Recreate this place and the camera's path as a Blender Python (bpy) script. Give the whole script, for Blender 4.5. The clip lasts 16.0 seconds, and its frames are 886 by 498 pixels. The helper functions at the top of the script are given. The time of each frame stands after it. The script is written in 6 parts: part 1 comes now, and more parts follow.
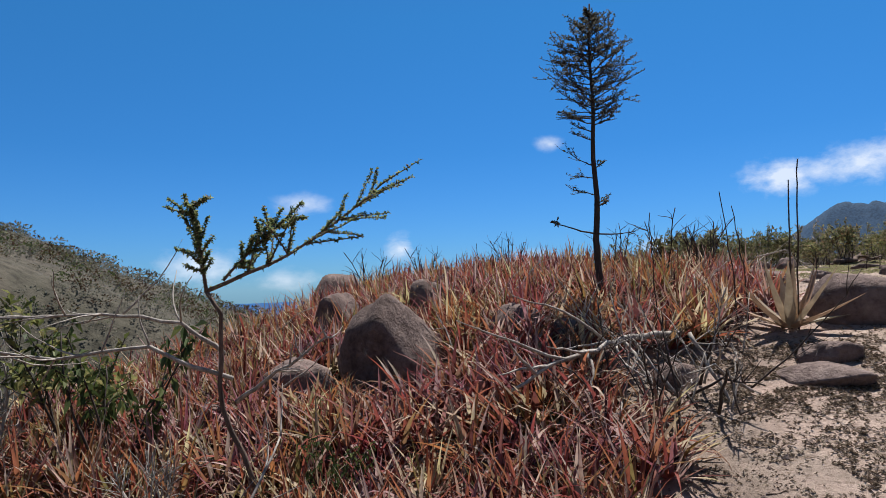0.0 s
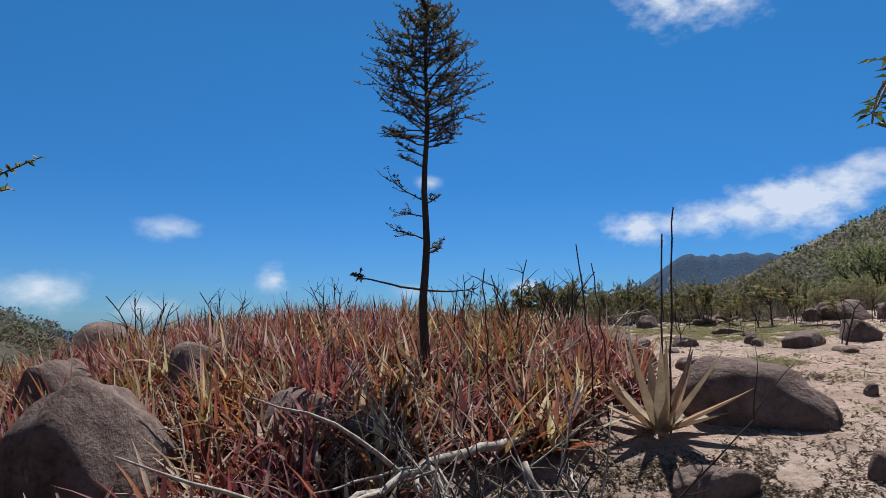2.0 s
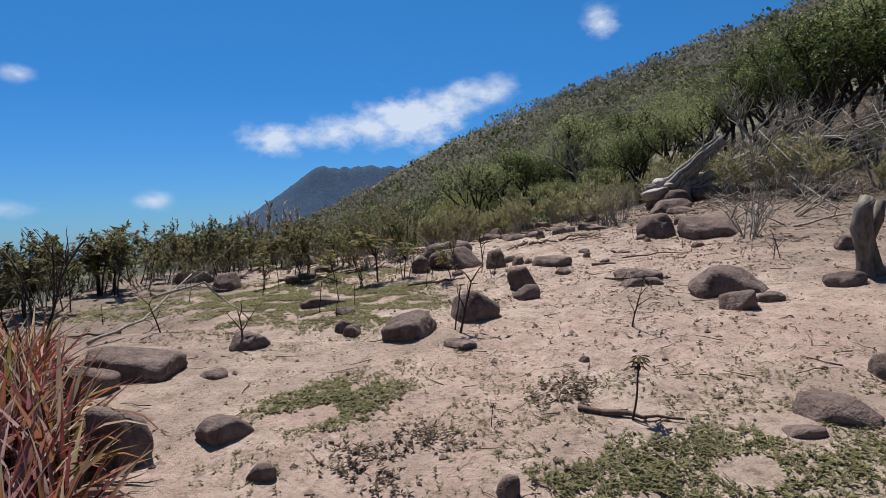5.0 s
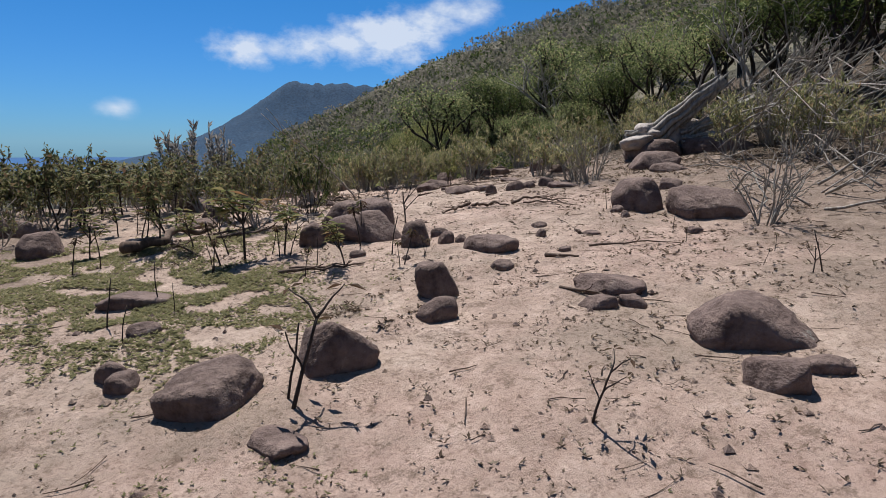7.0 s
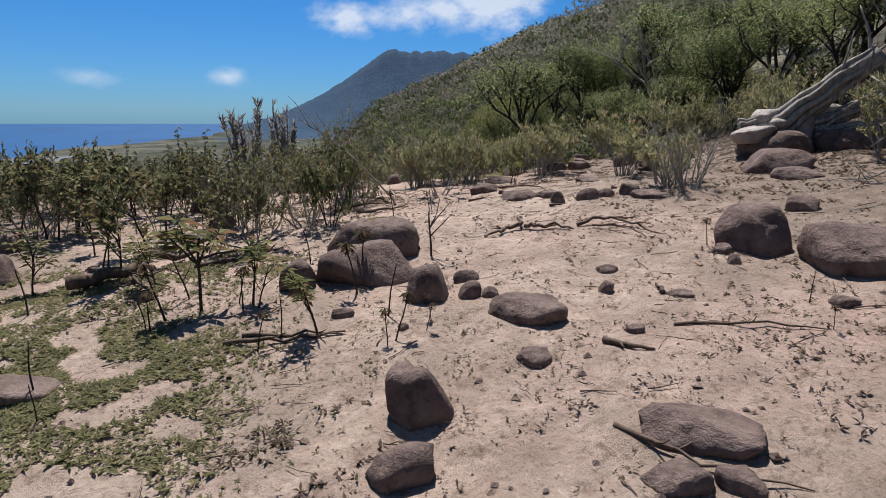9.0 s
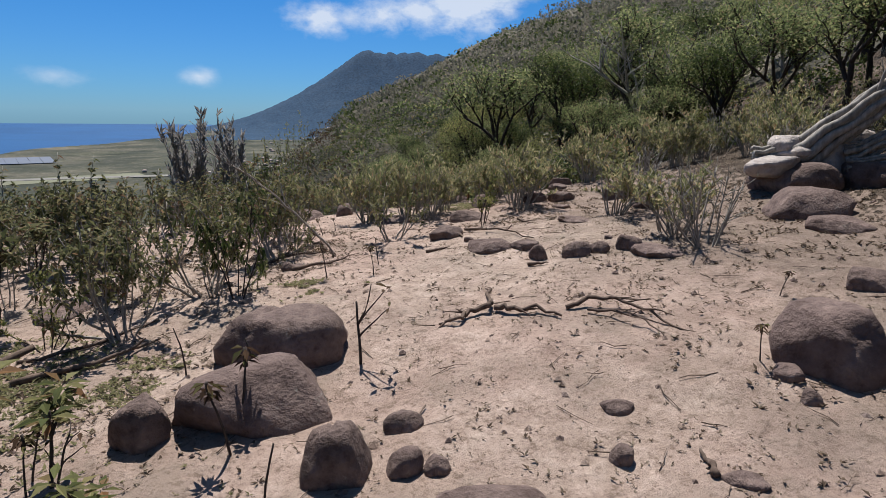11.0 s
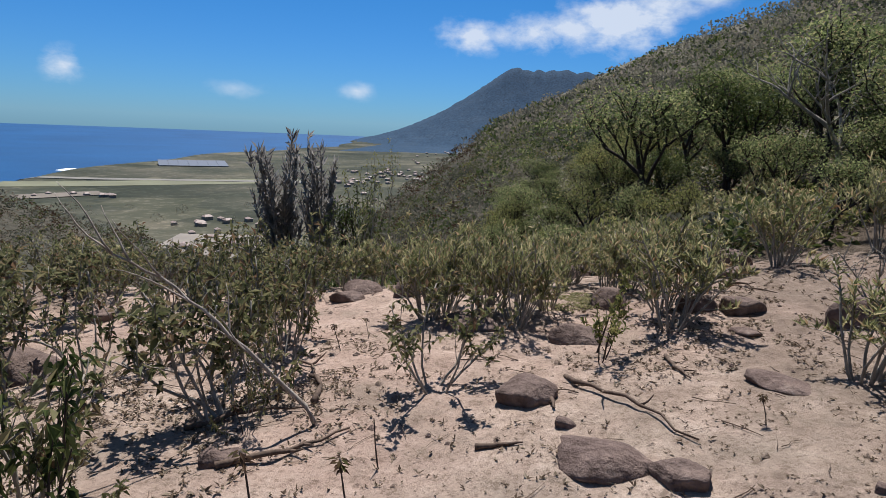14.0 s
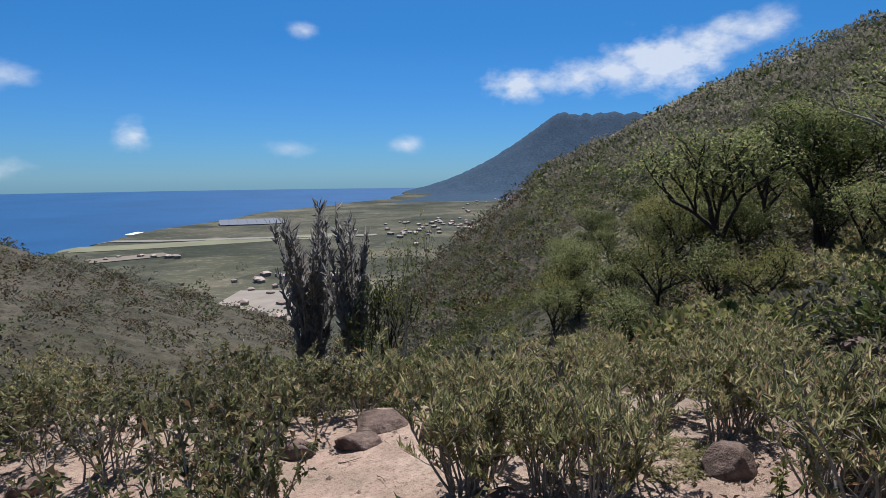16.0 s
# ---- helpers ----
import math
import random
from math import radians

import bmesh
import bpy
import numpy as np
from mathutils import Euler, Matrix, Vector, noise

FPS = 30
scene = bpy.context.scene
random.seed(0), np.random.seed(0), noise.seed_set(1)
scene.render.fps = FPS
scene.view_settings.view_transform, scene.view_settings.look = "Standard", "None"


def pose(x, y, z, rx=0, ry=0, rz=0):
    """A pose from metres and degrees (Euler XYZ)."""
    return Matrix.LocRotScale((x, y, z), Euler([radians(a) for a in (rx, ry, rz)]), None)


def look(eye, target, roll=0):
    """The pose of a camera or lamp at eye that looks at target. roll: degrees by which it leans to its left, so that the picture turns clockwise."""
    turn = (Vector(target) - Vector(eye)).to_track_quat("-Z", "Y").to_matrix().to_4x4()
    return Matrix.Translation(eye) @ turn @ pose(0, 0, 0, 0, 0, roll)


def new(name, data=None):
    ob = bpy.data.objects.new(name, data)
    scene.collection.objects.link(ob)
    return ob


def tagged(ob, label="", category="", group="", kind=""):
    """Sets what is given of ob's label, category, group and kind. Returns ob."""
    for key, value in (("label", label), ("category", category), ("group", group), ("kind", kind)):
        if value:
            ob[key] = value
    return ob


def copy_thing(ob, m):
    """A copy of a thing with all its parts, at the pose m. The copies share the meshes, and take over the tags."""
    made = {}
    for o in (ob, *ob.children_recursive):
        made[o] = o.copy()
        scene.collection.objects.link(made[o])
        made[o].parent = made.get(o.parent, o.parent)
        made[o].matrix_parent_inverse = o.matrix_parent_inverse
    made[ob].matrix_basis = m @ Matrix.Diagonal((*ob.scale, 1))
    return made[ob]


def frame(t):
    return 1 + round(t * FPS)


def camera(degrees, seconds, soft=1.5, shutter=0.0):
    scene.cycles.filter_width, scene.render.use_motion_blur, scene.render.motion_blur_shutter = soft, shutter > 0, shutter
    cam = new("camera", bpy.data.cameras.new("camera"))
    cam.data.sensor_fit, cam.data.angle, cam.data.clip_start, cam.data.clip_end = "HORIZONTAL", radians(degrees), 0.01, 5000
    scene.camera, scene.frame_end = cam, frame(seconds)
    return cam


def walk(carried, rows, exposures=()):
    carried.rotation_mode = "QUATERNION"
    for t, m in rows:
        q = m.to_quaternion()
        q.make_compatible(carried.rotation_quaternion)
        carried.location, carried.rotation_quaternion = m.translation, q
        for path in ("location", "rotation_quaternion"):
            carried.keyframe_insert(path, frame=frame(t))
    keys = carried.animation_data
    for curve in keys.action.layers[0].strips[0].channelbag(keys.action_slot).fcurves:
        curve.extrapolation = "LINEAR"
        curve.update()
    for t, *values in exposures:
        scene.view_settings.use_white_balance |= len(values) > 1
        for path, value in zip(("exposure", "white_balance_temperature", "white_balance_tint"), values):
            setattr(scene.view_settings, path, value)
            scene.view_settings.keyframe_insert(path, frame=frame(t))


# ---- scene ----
# ---- camera and walk ----
cam = camera(71.4, 16.0, soft=0.8)
PATH = [
    (0, (-0.382, -0.553, 1.588), (-0.390, 1.443, 1.702), -1.8),
    (0.5, (-0.145, -0.168, 1.656), (-0.190, 1.822, 1.845), -2.7),
    (1, (-0.065, 0.288, 1.701), (0.003, 2.276, 1.917), -1.9),
    (1.5, (0.042, 0.667, 1.817), (0.279, 2.647, 1.973), 1.7),
    (2, (0.401, 1.079, 1.849), (0.788, 3.029, 2.070), -0.1),
    (2.5, (0.654, 1.493, 1.913), (1.260, 3.398, 1.979), 3.4),
    (3, (0.891, 1.975, 2.041), (1.594, 3.835, 2.258), 1.4),
    (3.5, (1.212, 2.404, 2.099), (2.113, 4.166, 2.385), -1.2),
    (4, (1.549, 2.758, 2.180), (2.640, 4.434, 2.162), -1.2),
    (4.5, (1.978, 3.173, 2.309), (3.199, 4.755, 2.246), -1.9),
    (5, (2.540, 3.389, 2.405), (3.921, 4.833, 2.313), -2.6),
    (7.5, (4.858, 4.736, 2.739), (6.271, 6.101, 2.362), 1.0),
    (8, (5.251, 4.936, 2.818), (6.540, 6.417, 2.433), 1.4),
    (10.5, (6.667, 5.993, 3.142), (7.833, 7.554, 2.690), 0.5),
    (11, (6.982, 6.354, 3.190), (8.237, 7.851, 2.764), 1.0),
    (11.5, (7.358, 6.687, 3.182), (8.558, 8.216, 2.712), -0.2),
    (12, (7.690, 7.007, 3.251), (8.790, 8.625, 2.839), 5.1),
    (12.5, (8.016, 7.397, 3.311), (9.092, 9.022, 2.861), 5.4),
    (13, (8.382, 7.683, 3.321), (9.373, 9.368, 2.898), 5.5),
    (13.5, (8.707, 7.956, 3.372), (9.612, 9.699, 2.993), 2.8),
    (14, (8.980, 8.356, 3.431), (9.876, 10.102, 3.042), 2.6),
    (14.5, (9.253, 8.640, 3.531), (10.111, 10.339, 2.916), 0.4),
    (15, (9.442, 8.992, 3.614), (10.140, 10.816, 3.183), 3.3),
    (15.5, (9.573, 9.353, 3.637), (10.321, 11.168, 3.255), 2.2),
    (16, (9.774, 9.684, 3.692), (10.521, 11.524, 3.452), -0.5),
]
EXPOSURE = 1.0
# the camera darkens its picture a little just after the start
walk(cam, [(t, look(eye, target, roll)) for t, eye, target, roll in PATH], [(0.0, EXPOSURE + 0.2), (0.4, EXPOSURE), (16.0, EXPOSURE)])

# ---- sky, sun ----
SUN_AZ, SUN_EL = 26.0, 63.0          # bearing from +y towards +x, degrees

world = bpy.data.worlds.new("sky")
scene.world = world
world.use_nodes = True
wn, wl = world.node_tree.nodes, world.node_tree.links
wn.clear()


def wmath(op, a, b=None, clamp=False):
    n = wn.new("ShaderNodeMath")
    n.operation, n.use_clamp = op, clamp
    for i, v in enumerate((a, b)):
        if v is None:
            continue
        if isinstance(v, (int, float)):
            n.inputs[i].default_value = v
        else:
            wl.new(v, n.inputs[i])
    return n.outputs[0]


sky = wn.new("ShaderNodeTexSky")
sky.sky_type = "NISHITA"
sky.sun_disc = False
sky.sun_elevation, sky.sun_rotation = radians(SUN_EL), radians(SUN_AZ)
sky.altitude, sky.air_density, sky.dust_density, sky.ozone_density = 150, 1.0, 0.0, 1.2
tc = wn.new("ShaderNodeTexCoord")
sep = wn.new("ShaderNodeSeparateXYZ")
wl.new(tc.outputs["Generated"], sep.inputs[0])
bearing = wmath("MULTIPLY", wmath("ARCTAN2", sep.outputs[0], sep.outputs[1]), 57.2958)
rise = wmath("MULTIPLY", wmath("ARCSINE", sep.outputs[2]), 57.2958)
cn = wn.new("ShaderNodeTexNoise")
cn.inputs["Scale"].default_value, cn.inputs["Detail"].default_value, cn.inputs["Roughness"].default_value = 22.0, 7.0, 0.6
stretch = wn.new("ShaderNodeMapping")
stretch.inputs["Scale"].default_value = (1, 1, 1.7)
wl.new(tc.outputs["Generated"], stretch.inputs[0])
wl.new(stretch.outputs[0], cn.inputs["Vector"])
puff = wmath("MULTIPLY", wmath("SUBTRACT", cn.outputs["Fac"], 0.5), 2.7)
# bearing, elevation, half width, half height, thickness of each fair-weather cloud
CLOUDS = [(37.6, 8.7, 6.5, 1.6, .8), (45.1, 10.6, 4.5, 1.7, .75), (31.6, 8.0, 3.6, 1.2, .65), (28.9, 7.9, 3.4, 1.9, .85), (34.6, 8.3, 4.6, 1.7, .85), (41.6, 9.2, 6.2, 2.8, 1.0), (47.6, 11.5, 5.0, 1.6, .7),
          (35.0, 28.4, 8.5, 5.0, 1.0), (43.5, 30.5, 5.0, 2.2, .6), (58.8, 16.4, 2.0, 1.5, .8), (63.0, 18.9, 1.5, 0.9, .5),
          (-22.0, 2.0, 4.0, 2.0, .6), (-4.2, 3.4, 1.8, 1.5, .7), (-14.5, 0.8, 3.6, 1.2, .5), (10.0, 12.4, 1.7, 0.9, .5),
          (8.5, 2.4, 3.0, 1.0, .35), (18.8, 2.8, 1.8, 1.1, .5), (-13.0, 7.6, 3.0, 1.3, .5)]
cover = None
for az, el, wa, we, thick in CLOUDS:
    u = wmath("DIVIDE", wmath("SUBTRACT", bearing, az), wa)
    v = wmath("DIVIDE", wmath("SUBTRACT", rise, el), we)
    r = wmath("SQRT", wmath("ADD", wmath("MULTIPLY", u, u), wmath("MULTIPLY", v, v)))
    m = wmath("MULTIPLY", wmath("ADD", wmath("MULTIPLY", wmath("SUBTRACT", 1.0, r), 1.5), puff), thick, clamp=True)
    m = wmath("MULTIPLY", m, wmath("SUBTRACT", 1.6, r, clamp=True))
    cover = m if cover is None else wmath("MAXIMUM", cover, m)
deep = wn.new("ShaderNodeMix")
deep.data_type, deep.blend_type = "RGBA", "MULTIPLY"
deep.inputs["Factor"].default_value = 1.0
wl.new(sky.outputs[0], deep.inputs["A"])
tint = wn.new("ShaderNodeValToRGB")
tint.color_ramp.elements[0].position, tint.color_ramp.elements[0].color = 0.0, (0.21, 0.46, 0.93, 1)
tint.color_ramp.elements[1].position, tint.color_ramp.elements[1].color = 0.4, (0.165, 0.61, 0.96, 1)
high = tint.color_ramp.elements.new(0.95)
high.color = (0.82, 0.78, 0.72, 1)
low = tint.color_ramp.elements.new(0.2)
low.color = (0.15, 0.50, 0.90, 1)
middle = tint.color_ramp.elements.new(0.62)
middle.color = (0.22, 0.61, 0.94, 1)
wl.new(wmath("DIVIDE", rise, 60.0), tint.inputs[0])
wl.new(tint.outputs[0], deep.inputs["B"])
wmix = wn.new("ShaderNodeMix")
wmix.data_type = "RGBA"
wl.new(wmath("MULTIPLY", wmath("POWER", cover, 1.3), 0.80), wmix.inputs["Factor"])
wl.new(deep.outputs["Result"], wmix.inputs["A"])
wmix.inputs["B"].default_value = (7.6, 8.2, 9.2, 1)
wbg = wn.new("ShaderNodeBackground")
wbg.inputs["Strength"].default_value = 0.05
wl.new(wmix.outputs["Result"], wbg.inputs["Color"])
wout = wn.new("ShaderNodeOutputWorld")
wl.new(wbg.outputs[0], wout.inputs["Surface"])

sun = bpy.data.lights.new("sun", "SUN")
sun.energy, sun.angle, sun.color = 3.6, radians(0.53), (1.0, 0.975, 0.94)
to_sun = Vector((math.sin(radians(SUN_AZ)) * math.cos(radians(SUN_EL)), math.cos(radians(SUN_AZ)) * math.cos(radians(SUN_EL)), math.sin(radians(SUN_EL))))
new("sun", sun).matrix_world = look((0, 0, 60), Vector((0, 0, 60)) - to_sun)


# ---- materials ----
class Mat:
    """A node material under construction."""

    def __init__(self, name, rough=0.8, spec=0.3):
        self.m = bpy.data.materials.new(name)
        self.m.use_nodes = True
        self.n, self.l = self.m.node_tree.nodes, self.m.node_tree.links
        self.b = self.n["Principled BSDF"]
        self.b.inputs["Roughness"].default_value = rough
        self.b.inputs["Specular IOR Level"].default_value = spec
        self.geo = self.n.new("ShaderNodeNewGeometry")
        self.pos = self.geo.outputs["Position"]
        self.tex = self.n.new("ShaderNodeTexCoord")

    def noise(self, scale, detail=4.0, rough=0.55, vec=None):
        t = self.n.new("ShaderNodeTexNoise")
        t.inputs["Scale"].default_value, t.inputs["Detail"].default_value, t.inputs["Roughness"].default_value = scale, detail, rough
        self.l.new(vec or self.pos, t.inputs["Vector"])
        return t.outputs["Fac"]

    def voronoi(self, scale, out="Distance", vec=None):
        t = self.n.new("ShaderNodeTexVoronoi")
        t.inputs["Scale"].default_value = scale
        self.l.new(vec or self.pos, t.inputs["Vector"])
        return t.outputs[out]

    def ramp(self, fac, stops):
        r = self.n.new("ShaderNodeValToRGB")
        e = r.color_ramp.elements
        while len(e) < len(stops):
            e.new(0.5)
        for el, (p, c) in zip(e, stops):
            el.position, el.color = p, (*c, 1) if len(c) == 3 else c
        self.l.new(fac, r.inputs["Fac"])
        return r.outputs["Color"]

    def mix(self, fac, a, b, blend="MIX"):
        m = self.n.new("ShaderNodeMix")
        m.data_type, m.blend_type = "RGBA", blend
        for key, v in (("Factor", fac), ("A", a), ("B", b)):
            if isinstance(v, float):
                m.inputs[key].default_value = v
            elif isinstance(v, tuple):
                m.inputs[key].default_value = (*v, 1)
            else:
                self.l.new(v, m.inputs[key])
        return m.outputs["Result"]

    def math(self, op, a, b):
        m = self.n.new("ShaderNodeMath")
        m.operation = op
        for i, v in enumerate((a, b)):
            if isinstance(v, (int, float)):
                m.inputs[i].default_value = v
            else:
                self.l.new(v, m.inputs[i])
        return m.outputs[0]

    def color(self, c):
        self.l.new(c, self.b.inputs["Base Color"])
        return self

    def bump(self, h, strength=0.4, dist=0.01):
        b = self.n.new("ShaderNodeBump")
        b.inputs["Strength"].default_value, b.inputs["Distance"].default_value = strength, dist
        self.l.new(h, b.inputs["Height"])
        self.l.new(b.outputs[0], self.b.inputs["Normal"])
        return self

    def object_random(self):
        return self.n.new("ShaderNodeObjectInfo").outputs["Random"]

    def island(self):
        return self.geo.outputs["Random Per Island"]

    def translucent(self, amount):
        """Thin leaves let some of the light through."""
        t = self.n.new("ShaderNodeBsdfTranslucent")
        link = self.b.inputs["Base Color"].links
        if link:
            self.l.new(link[0].from_socket, t.inputs["Color"])
        s = self.n.new("ShaderNodeMixShader")
        s.inputs[0].default_value = amount
        self.l.new(self.b.outputs[0], s.inputs[1])
        self.l.new(t.outputs[0], s.inputs[2])
        self.l.new(s.outputs[0], self.n["Material Output"].inputs["Surface"])
        return self


def soil_material():
    m = Mat("dry_soil", 0.95, 0.15)
    big = m.noise(0.55, 5, 0.6)
    mid = m.noise(3.2, 6, 0.65)
    fine = m.noise(38, 5, 0.7)
    crust = m.noise(7.5, 9, 0.78)
    c = m.ramp(mid, [(0.28, (0.255, 0.188, 0.150)), (0.5, (0.362, 0.275, 0.225)), (0.75, (0.445, 0.352, 0.292))])
    c = m.mix(1.0, c, m.ramp(crust, [(0.36, (0.55, 0.52, 0.50)), (0.45, (0.92, 0.91, 0.90)), (0.54, (1, 1, 1)), (0.60, (1.16, 1.16, 1.17))]), "MULTIPLY")
    pink = m.ramp(big, [(0.42, (0, 0, 0)), (0.66, (1, 1, 1))])
    c = m.mix(m.math("MULTIPLY", pink, 0.55), c, (0.385, 0.250, 0.212))
    grey = m.ramp(m.noise(1.1, 7, 0.7), [(0.47, (0, 0, 0)), (0.63, (1, 1, 1))])
    c = m.mix(m.math("MULTIPLY", grey, 0.6), c, (0.205, 0.170, 0.133))
    speck = m.ramp(fine, [(0.34, (0.62, 0.59, 0.56)), (0.47, (1, 1, 1)), (0.72, (1.10, 1.1, 1.08))])
    c = m.mix(1.0, c, speck, "MULTIPLY")
    litter = m.ramp(m.noise(9, 8, 0.8), [(0.55, (0, 0, 0)), (0.62, (1, 1, 1))])
    c = m.mix(m.math("MULTIPLY", litter, 0.65), c, (0.13, 0.090, 0.066))
    # leaf litter gathers towards the wood above and the scrub below the bench
    across = m.n.new("ShaderNodeVectorMath")
    across.operation = "DOT_PRODUCT"
    m.l.new(m.pos, across.inputs[0])
    across.inputs[1].default_value = (0.857, -0.515, 0.0)
    edge = m.math("ADD", across.outputs["Value"], m.math("MULTIPLY", m.math("SUBTRACT", m.noise(1.7, 6, 0.7), 0.5), 5.0))
    above = m.ramp(m.math("DIVIDE", edge, 10.0), [(0.42, (0, 0, 0)), (0.60, (1, 1, 1))])
    below = m.ramp(m.math("ADD", m.math("DIVIDE", edge, -10.0), 0.5), [(0.50, (0, 0, 0)), (0.62, (1, 1, 1))])
    rot = m.ramp(m.noise(11, 7, 0.75), [(0.3, (0.075, 0.055, 0.042)), (0.55, (0.16, 0.12, 0.095)), (0.72, (0.27, 0.21, 0.17))])
    c = m.mix(m.math("MULTIPLY", m.math("ADD", above, below), 0.75), c, rot)
    m.color(c)
    h = m.math("ADD", m.math("MULTIPLY", crust, 0.75), m.math("MULTIPLY", fine, 0.12))
    return m.bump(h, 0.8, 0.06).m


def scrub_material(name, dark, light, bare, scale=0.35, rough=0.95):
    m = Mat(name, rough, 0.1)
    a = m.noise(scale, 6, 0.65)
    b = m.noise(scale * 9, 5, 0.7)
    c = m.ramp(a, [(0.3, dark), (0.52, light), (0.72, bare)])
    c = m.mix(1.0, c, m.ramp(b, [(0.3, (0.45, 0.45, 0.45)), (0.6, (1.1, 1.1, 1.1))]), "MULTIPLY")
    return m.color(c).bump(b, 0.8, 0.6).m


def plain_material():
    m = Mat("coastal_plain", 0.95, 0.1)
    a = m.noise(0.006, 6, 0.6)
    fields = m.voronoi(0.012, "Color")
    c = m.ramp(a, [(0.35, (0.056, 0.060, 0.046)), (0.5, (0.094, 0.091, 0.073)), (0.65, (0.165, 0.143, 0.118))])
    tone = m.ramp(fields, [(0.2, (0.55, 0.6, 0.55)), (0.6, (1.0, 1.0, 0.95)), (0.9, (1.35, 1.3, 1.15))])
    c = m.mix(0.8, c, tone, "MULTIPLY")
    spots = m.ramp(m.noise(0.09, 4, 0.7), [(0.52, (0.45, 0.5, 0.45)), (0.62, (1, 1, 1))])
    return m.color(m.mix(0.7, c, spots, "MULTIPLY")).m


def rock_material(name="volcanic_rock", k=1.0, grey=0.0):
    m = Mat(name, 0.92, 0.2)
    v = m.tex.outputs["Object"]
    big = m.noise(2.2, 5, 0.6, v)
    fine = m.noise(26, 6, 0.7, v)
    c = m.ramp(big, [(0.3, (0.105 * k, 0.073 * k, 0.064 * k)), (0.55, (0.176 * k, 0.128 * k, 0.112 * k)), (0.75, (0.245 * k, 0.190 * k, 0.168 * k))])
    c = m.mix(1.0, c, m.ramp(fine, [(0.30, (0.62, 0.60, 0.58)), (0.5, (0.96, 0.96, 0.96)), (0.7, (1.14, 1.13, 1.12))]), "MULTIPLY")
    c = m.mix(m.math("MULTIPLY", m.object_random(), 0.4), c, (0.165 * k, 0.115 * k, 0.103 * k))
    c = m.mix(grey, c, (0.42, 0.40, 0.37))
    lichen = m.ramp(m.noise(5.5, 6, 0.72, v), [(0.63, (0, 0, 0)), (0.70, (1, 1, 1))])
    c = m.mix(m.math("MULTIPLY", lichen, 0.55), c, (0.36, 0.35, 0.31))
    pits = m.noise(8.5, 6, 0.7, v)
    c = m.mix(1.0, c, m.ramp(pits, [(0.32, (0.60, 0.57, 0.56)), (0.47, (0.94, 0.94, 0.94)), (0.68, (1.22, 1.21, 1.19))]), "MULTIPLY")
    m.color(c)
    return m.bump(m.math("ADD", m.math("MULTIPLY", pits, 1.2), m.math("MULTIPLY", fine, 0.16)), 0.8, 0.05).m


def bark_material(name, dark, light, scale=30.0):
    m = Mat(name, 0.9, 0.2)
    mp = m.n.new("ShaderNodeMapping")
    mp.inputs["Scale"].default_value = (1, 1, 0.25)
    m.l.new(m.tex.outputs["Object"], mp.inputs[0])
    a = m.noise(scale, 5, 0.65, mp.outputs[0])
    c = m.ramp(a, [(0.3, dark), (0.7, light)])
    c = m.mix(m.math("MULTIPLY", m.island(), 0.35), c, dark)
    return m.color(c).bump(a, 0.6, 0.01).m


def leaf_material(name, stops, rough=0.5, through_leaf=0.25, spread=0.35, patches=None):
    m = Mat(name, min(0.9, rough + 0.12), 0.15)
    mixed = m.math("FRACT", m.math("ADD", m.island(), m.math("MULTIPLY", m.object_random(), spread)), 0)
    c = m.ramp(mixed, stops)
    c = m.mix(1.0, c, m.ramp(m.noise(14, 3, 0.6), [(0.3, (0.72, 0.72, 0.72)), (0.7, (1.15, 1.15, 1.15))]), "MULTIPLY")
    if patches:
        c = m.mix(1.0, c, m.ramp(m.noise(1.3, 3, 0.5), patches), "MULTIPLY")
    return m.color(c).translucent(through_leaf).m


def plain_colour(name, colour, rough=0.8, scale=4.0, metal=0.0):
    m = Mat(name, rough, 0.3)
    m.b.inputs["Metallic"].default_value = metal
    c = m.mix(1.0, colour, m.ramp(m.noise(scale, 4, 0.6), [(0.3, (0.8, 0.8, 0.8)), (0.7, (1.12, 1.12, 1.12))]), "MULTIPLY")
    return m.color(c).m


def sea_material():
    m = Mat("sea_water", 0.5, 0.15)
    c = m.ramp(m.noise(0.004, 5, 0.6), [(0.35, (0.004, 0.052, 0.15)), (0.65, (0.006, 0.068, 0.19))])
    m.color(c)
    return m.bump(m.noise(0.12, 4, 0.6), 0.5, 1.5).m


SOIL = soil_material()
HILL = scrub_material("dry_forest_floor", (0.10, 0.10, 0.068), (0.15, 0.135, 0.102), (0.20, 0.17, 0.14), 0.12)
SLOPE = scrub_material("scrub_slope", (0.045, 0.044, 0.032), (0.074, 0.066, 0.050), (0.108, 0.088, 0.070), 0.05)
LITTER = scrub_material("leaf_litter_ground", (0.10, 0.075, 0.055), (0.17, 0.13, 0.10), (0.27, 0.21, 0.165), 1.6)
PLAIN = plain_material()
# forest of the far volcano, with the blue haze of distance in its colour
HAZY_MOUNTAIN = scrub_material("hazy_mountain_forest", (0.022, 0.050, 0.092), (0.030, 0.060, 0.104), (0.040, 0.070, 0.113), 0.01)
SEA_MAT = sea_material()
ROCK = rock_material(k=0.98)
PALE_ROCK = rock_material("pale_weathered_rock", 2.1, 0.6)
BARK_DARK = bark_material("dark_bark", (0.028, 0.022, 0.020), (0.085, 0.068, 0.058))
BARK_GREY = bark_material("grey_bark", (0.15, 0.135, 0.12), (0.42, 0.385, 0.34))
DEADWOOD = bark_material("weathered_deadwood", (0.15, 0.12, 0.10), (0.48, 0.44, 0.39))
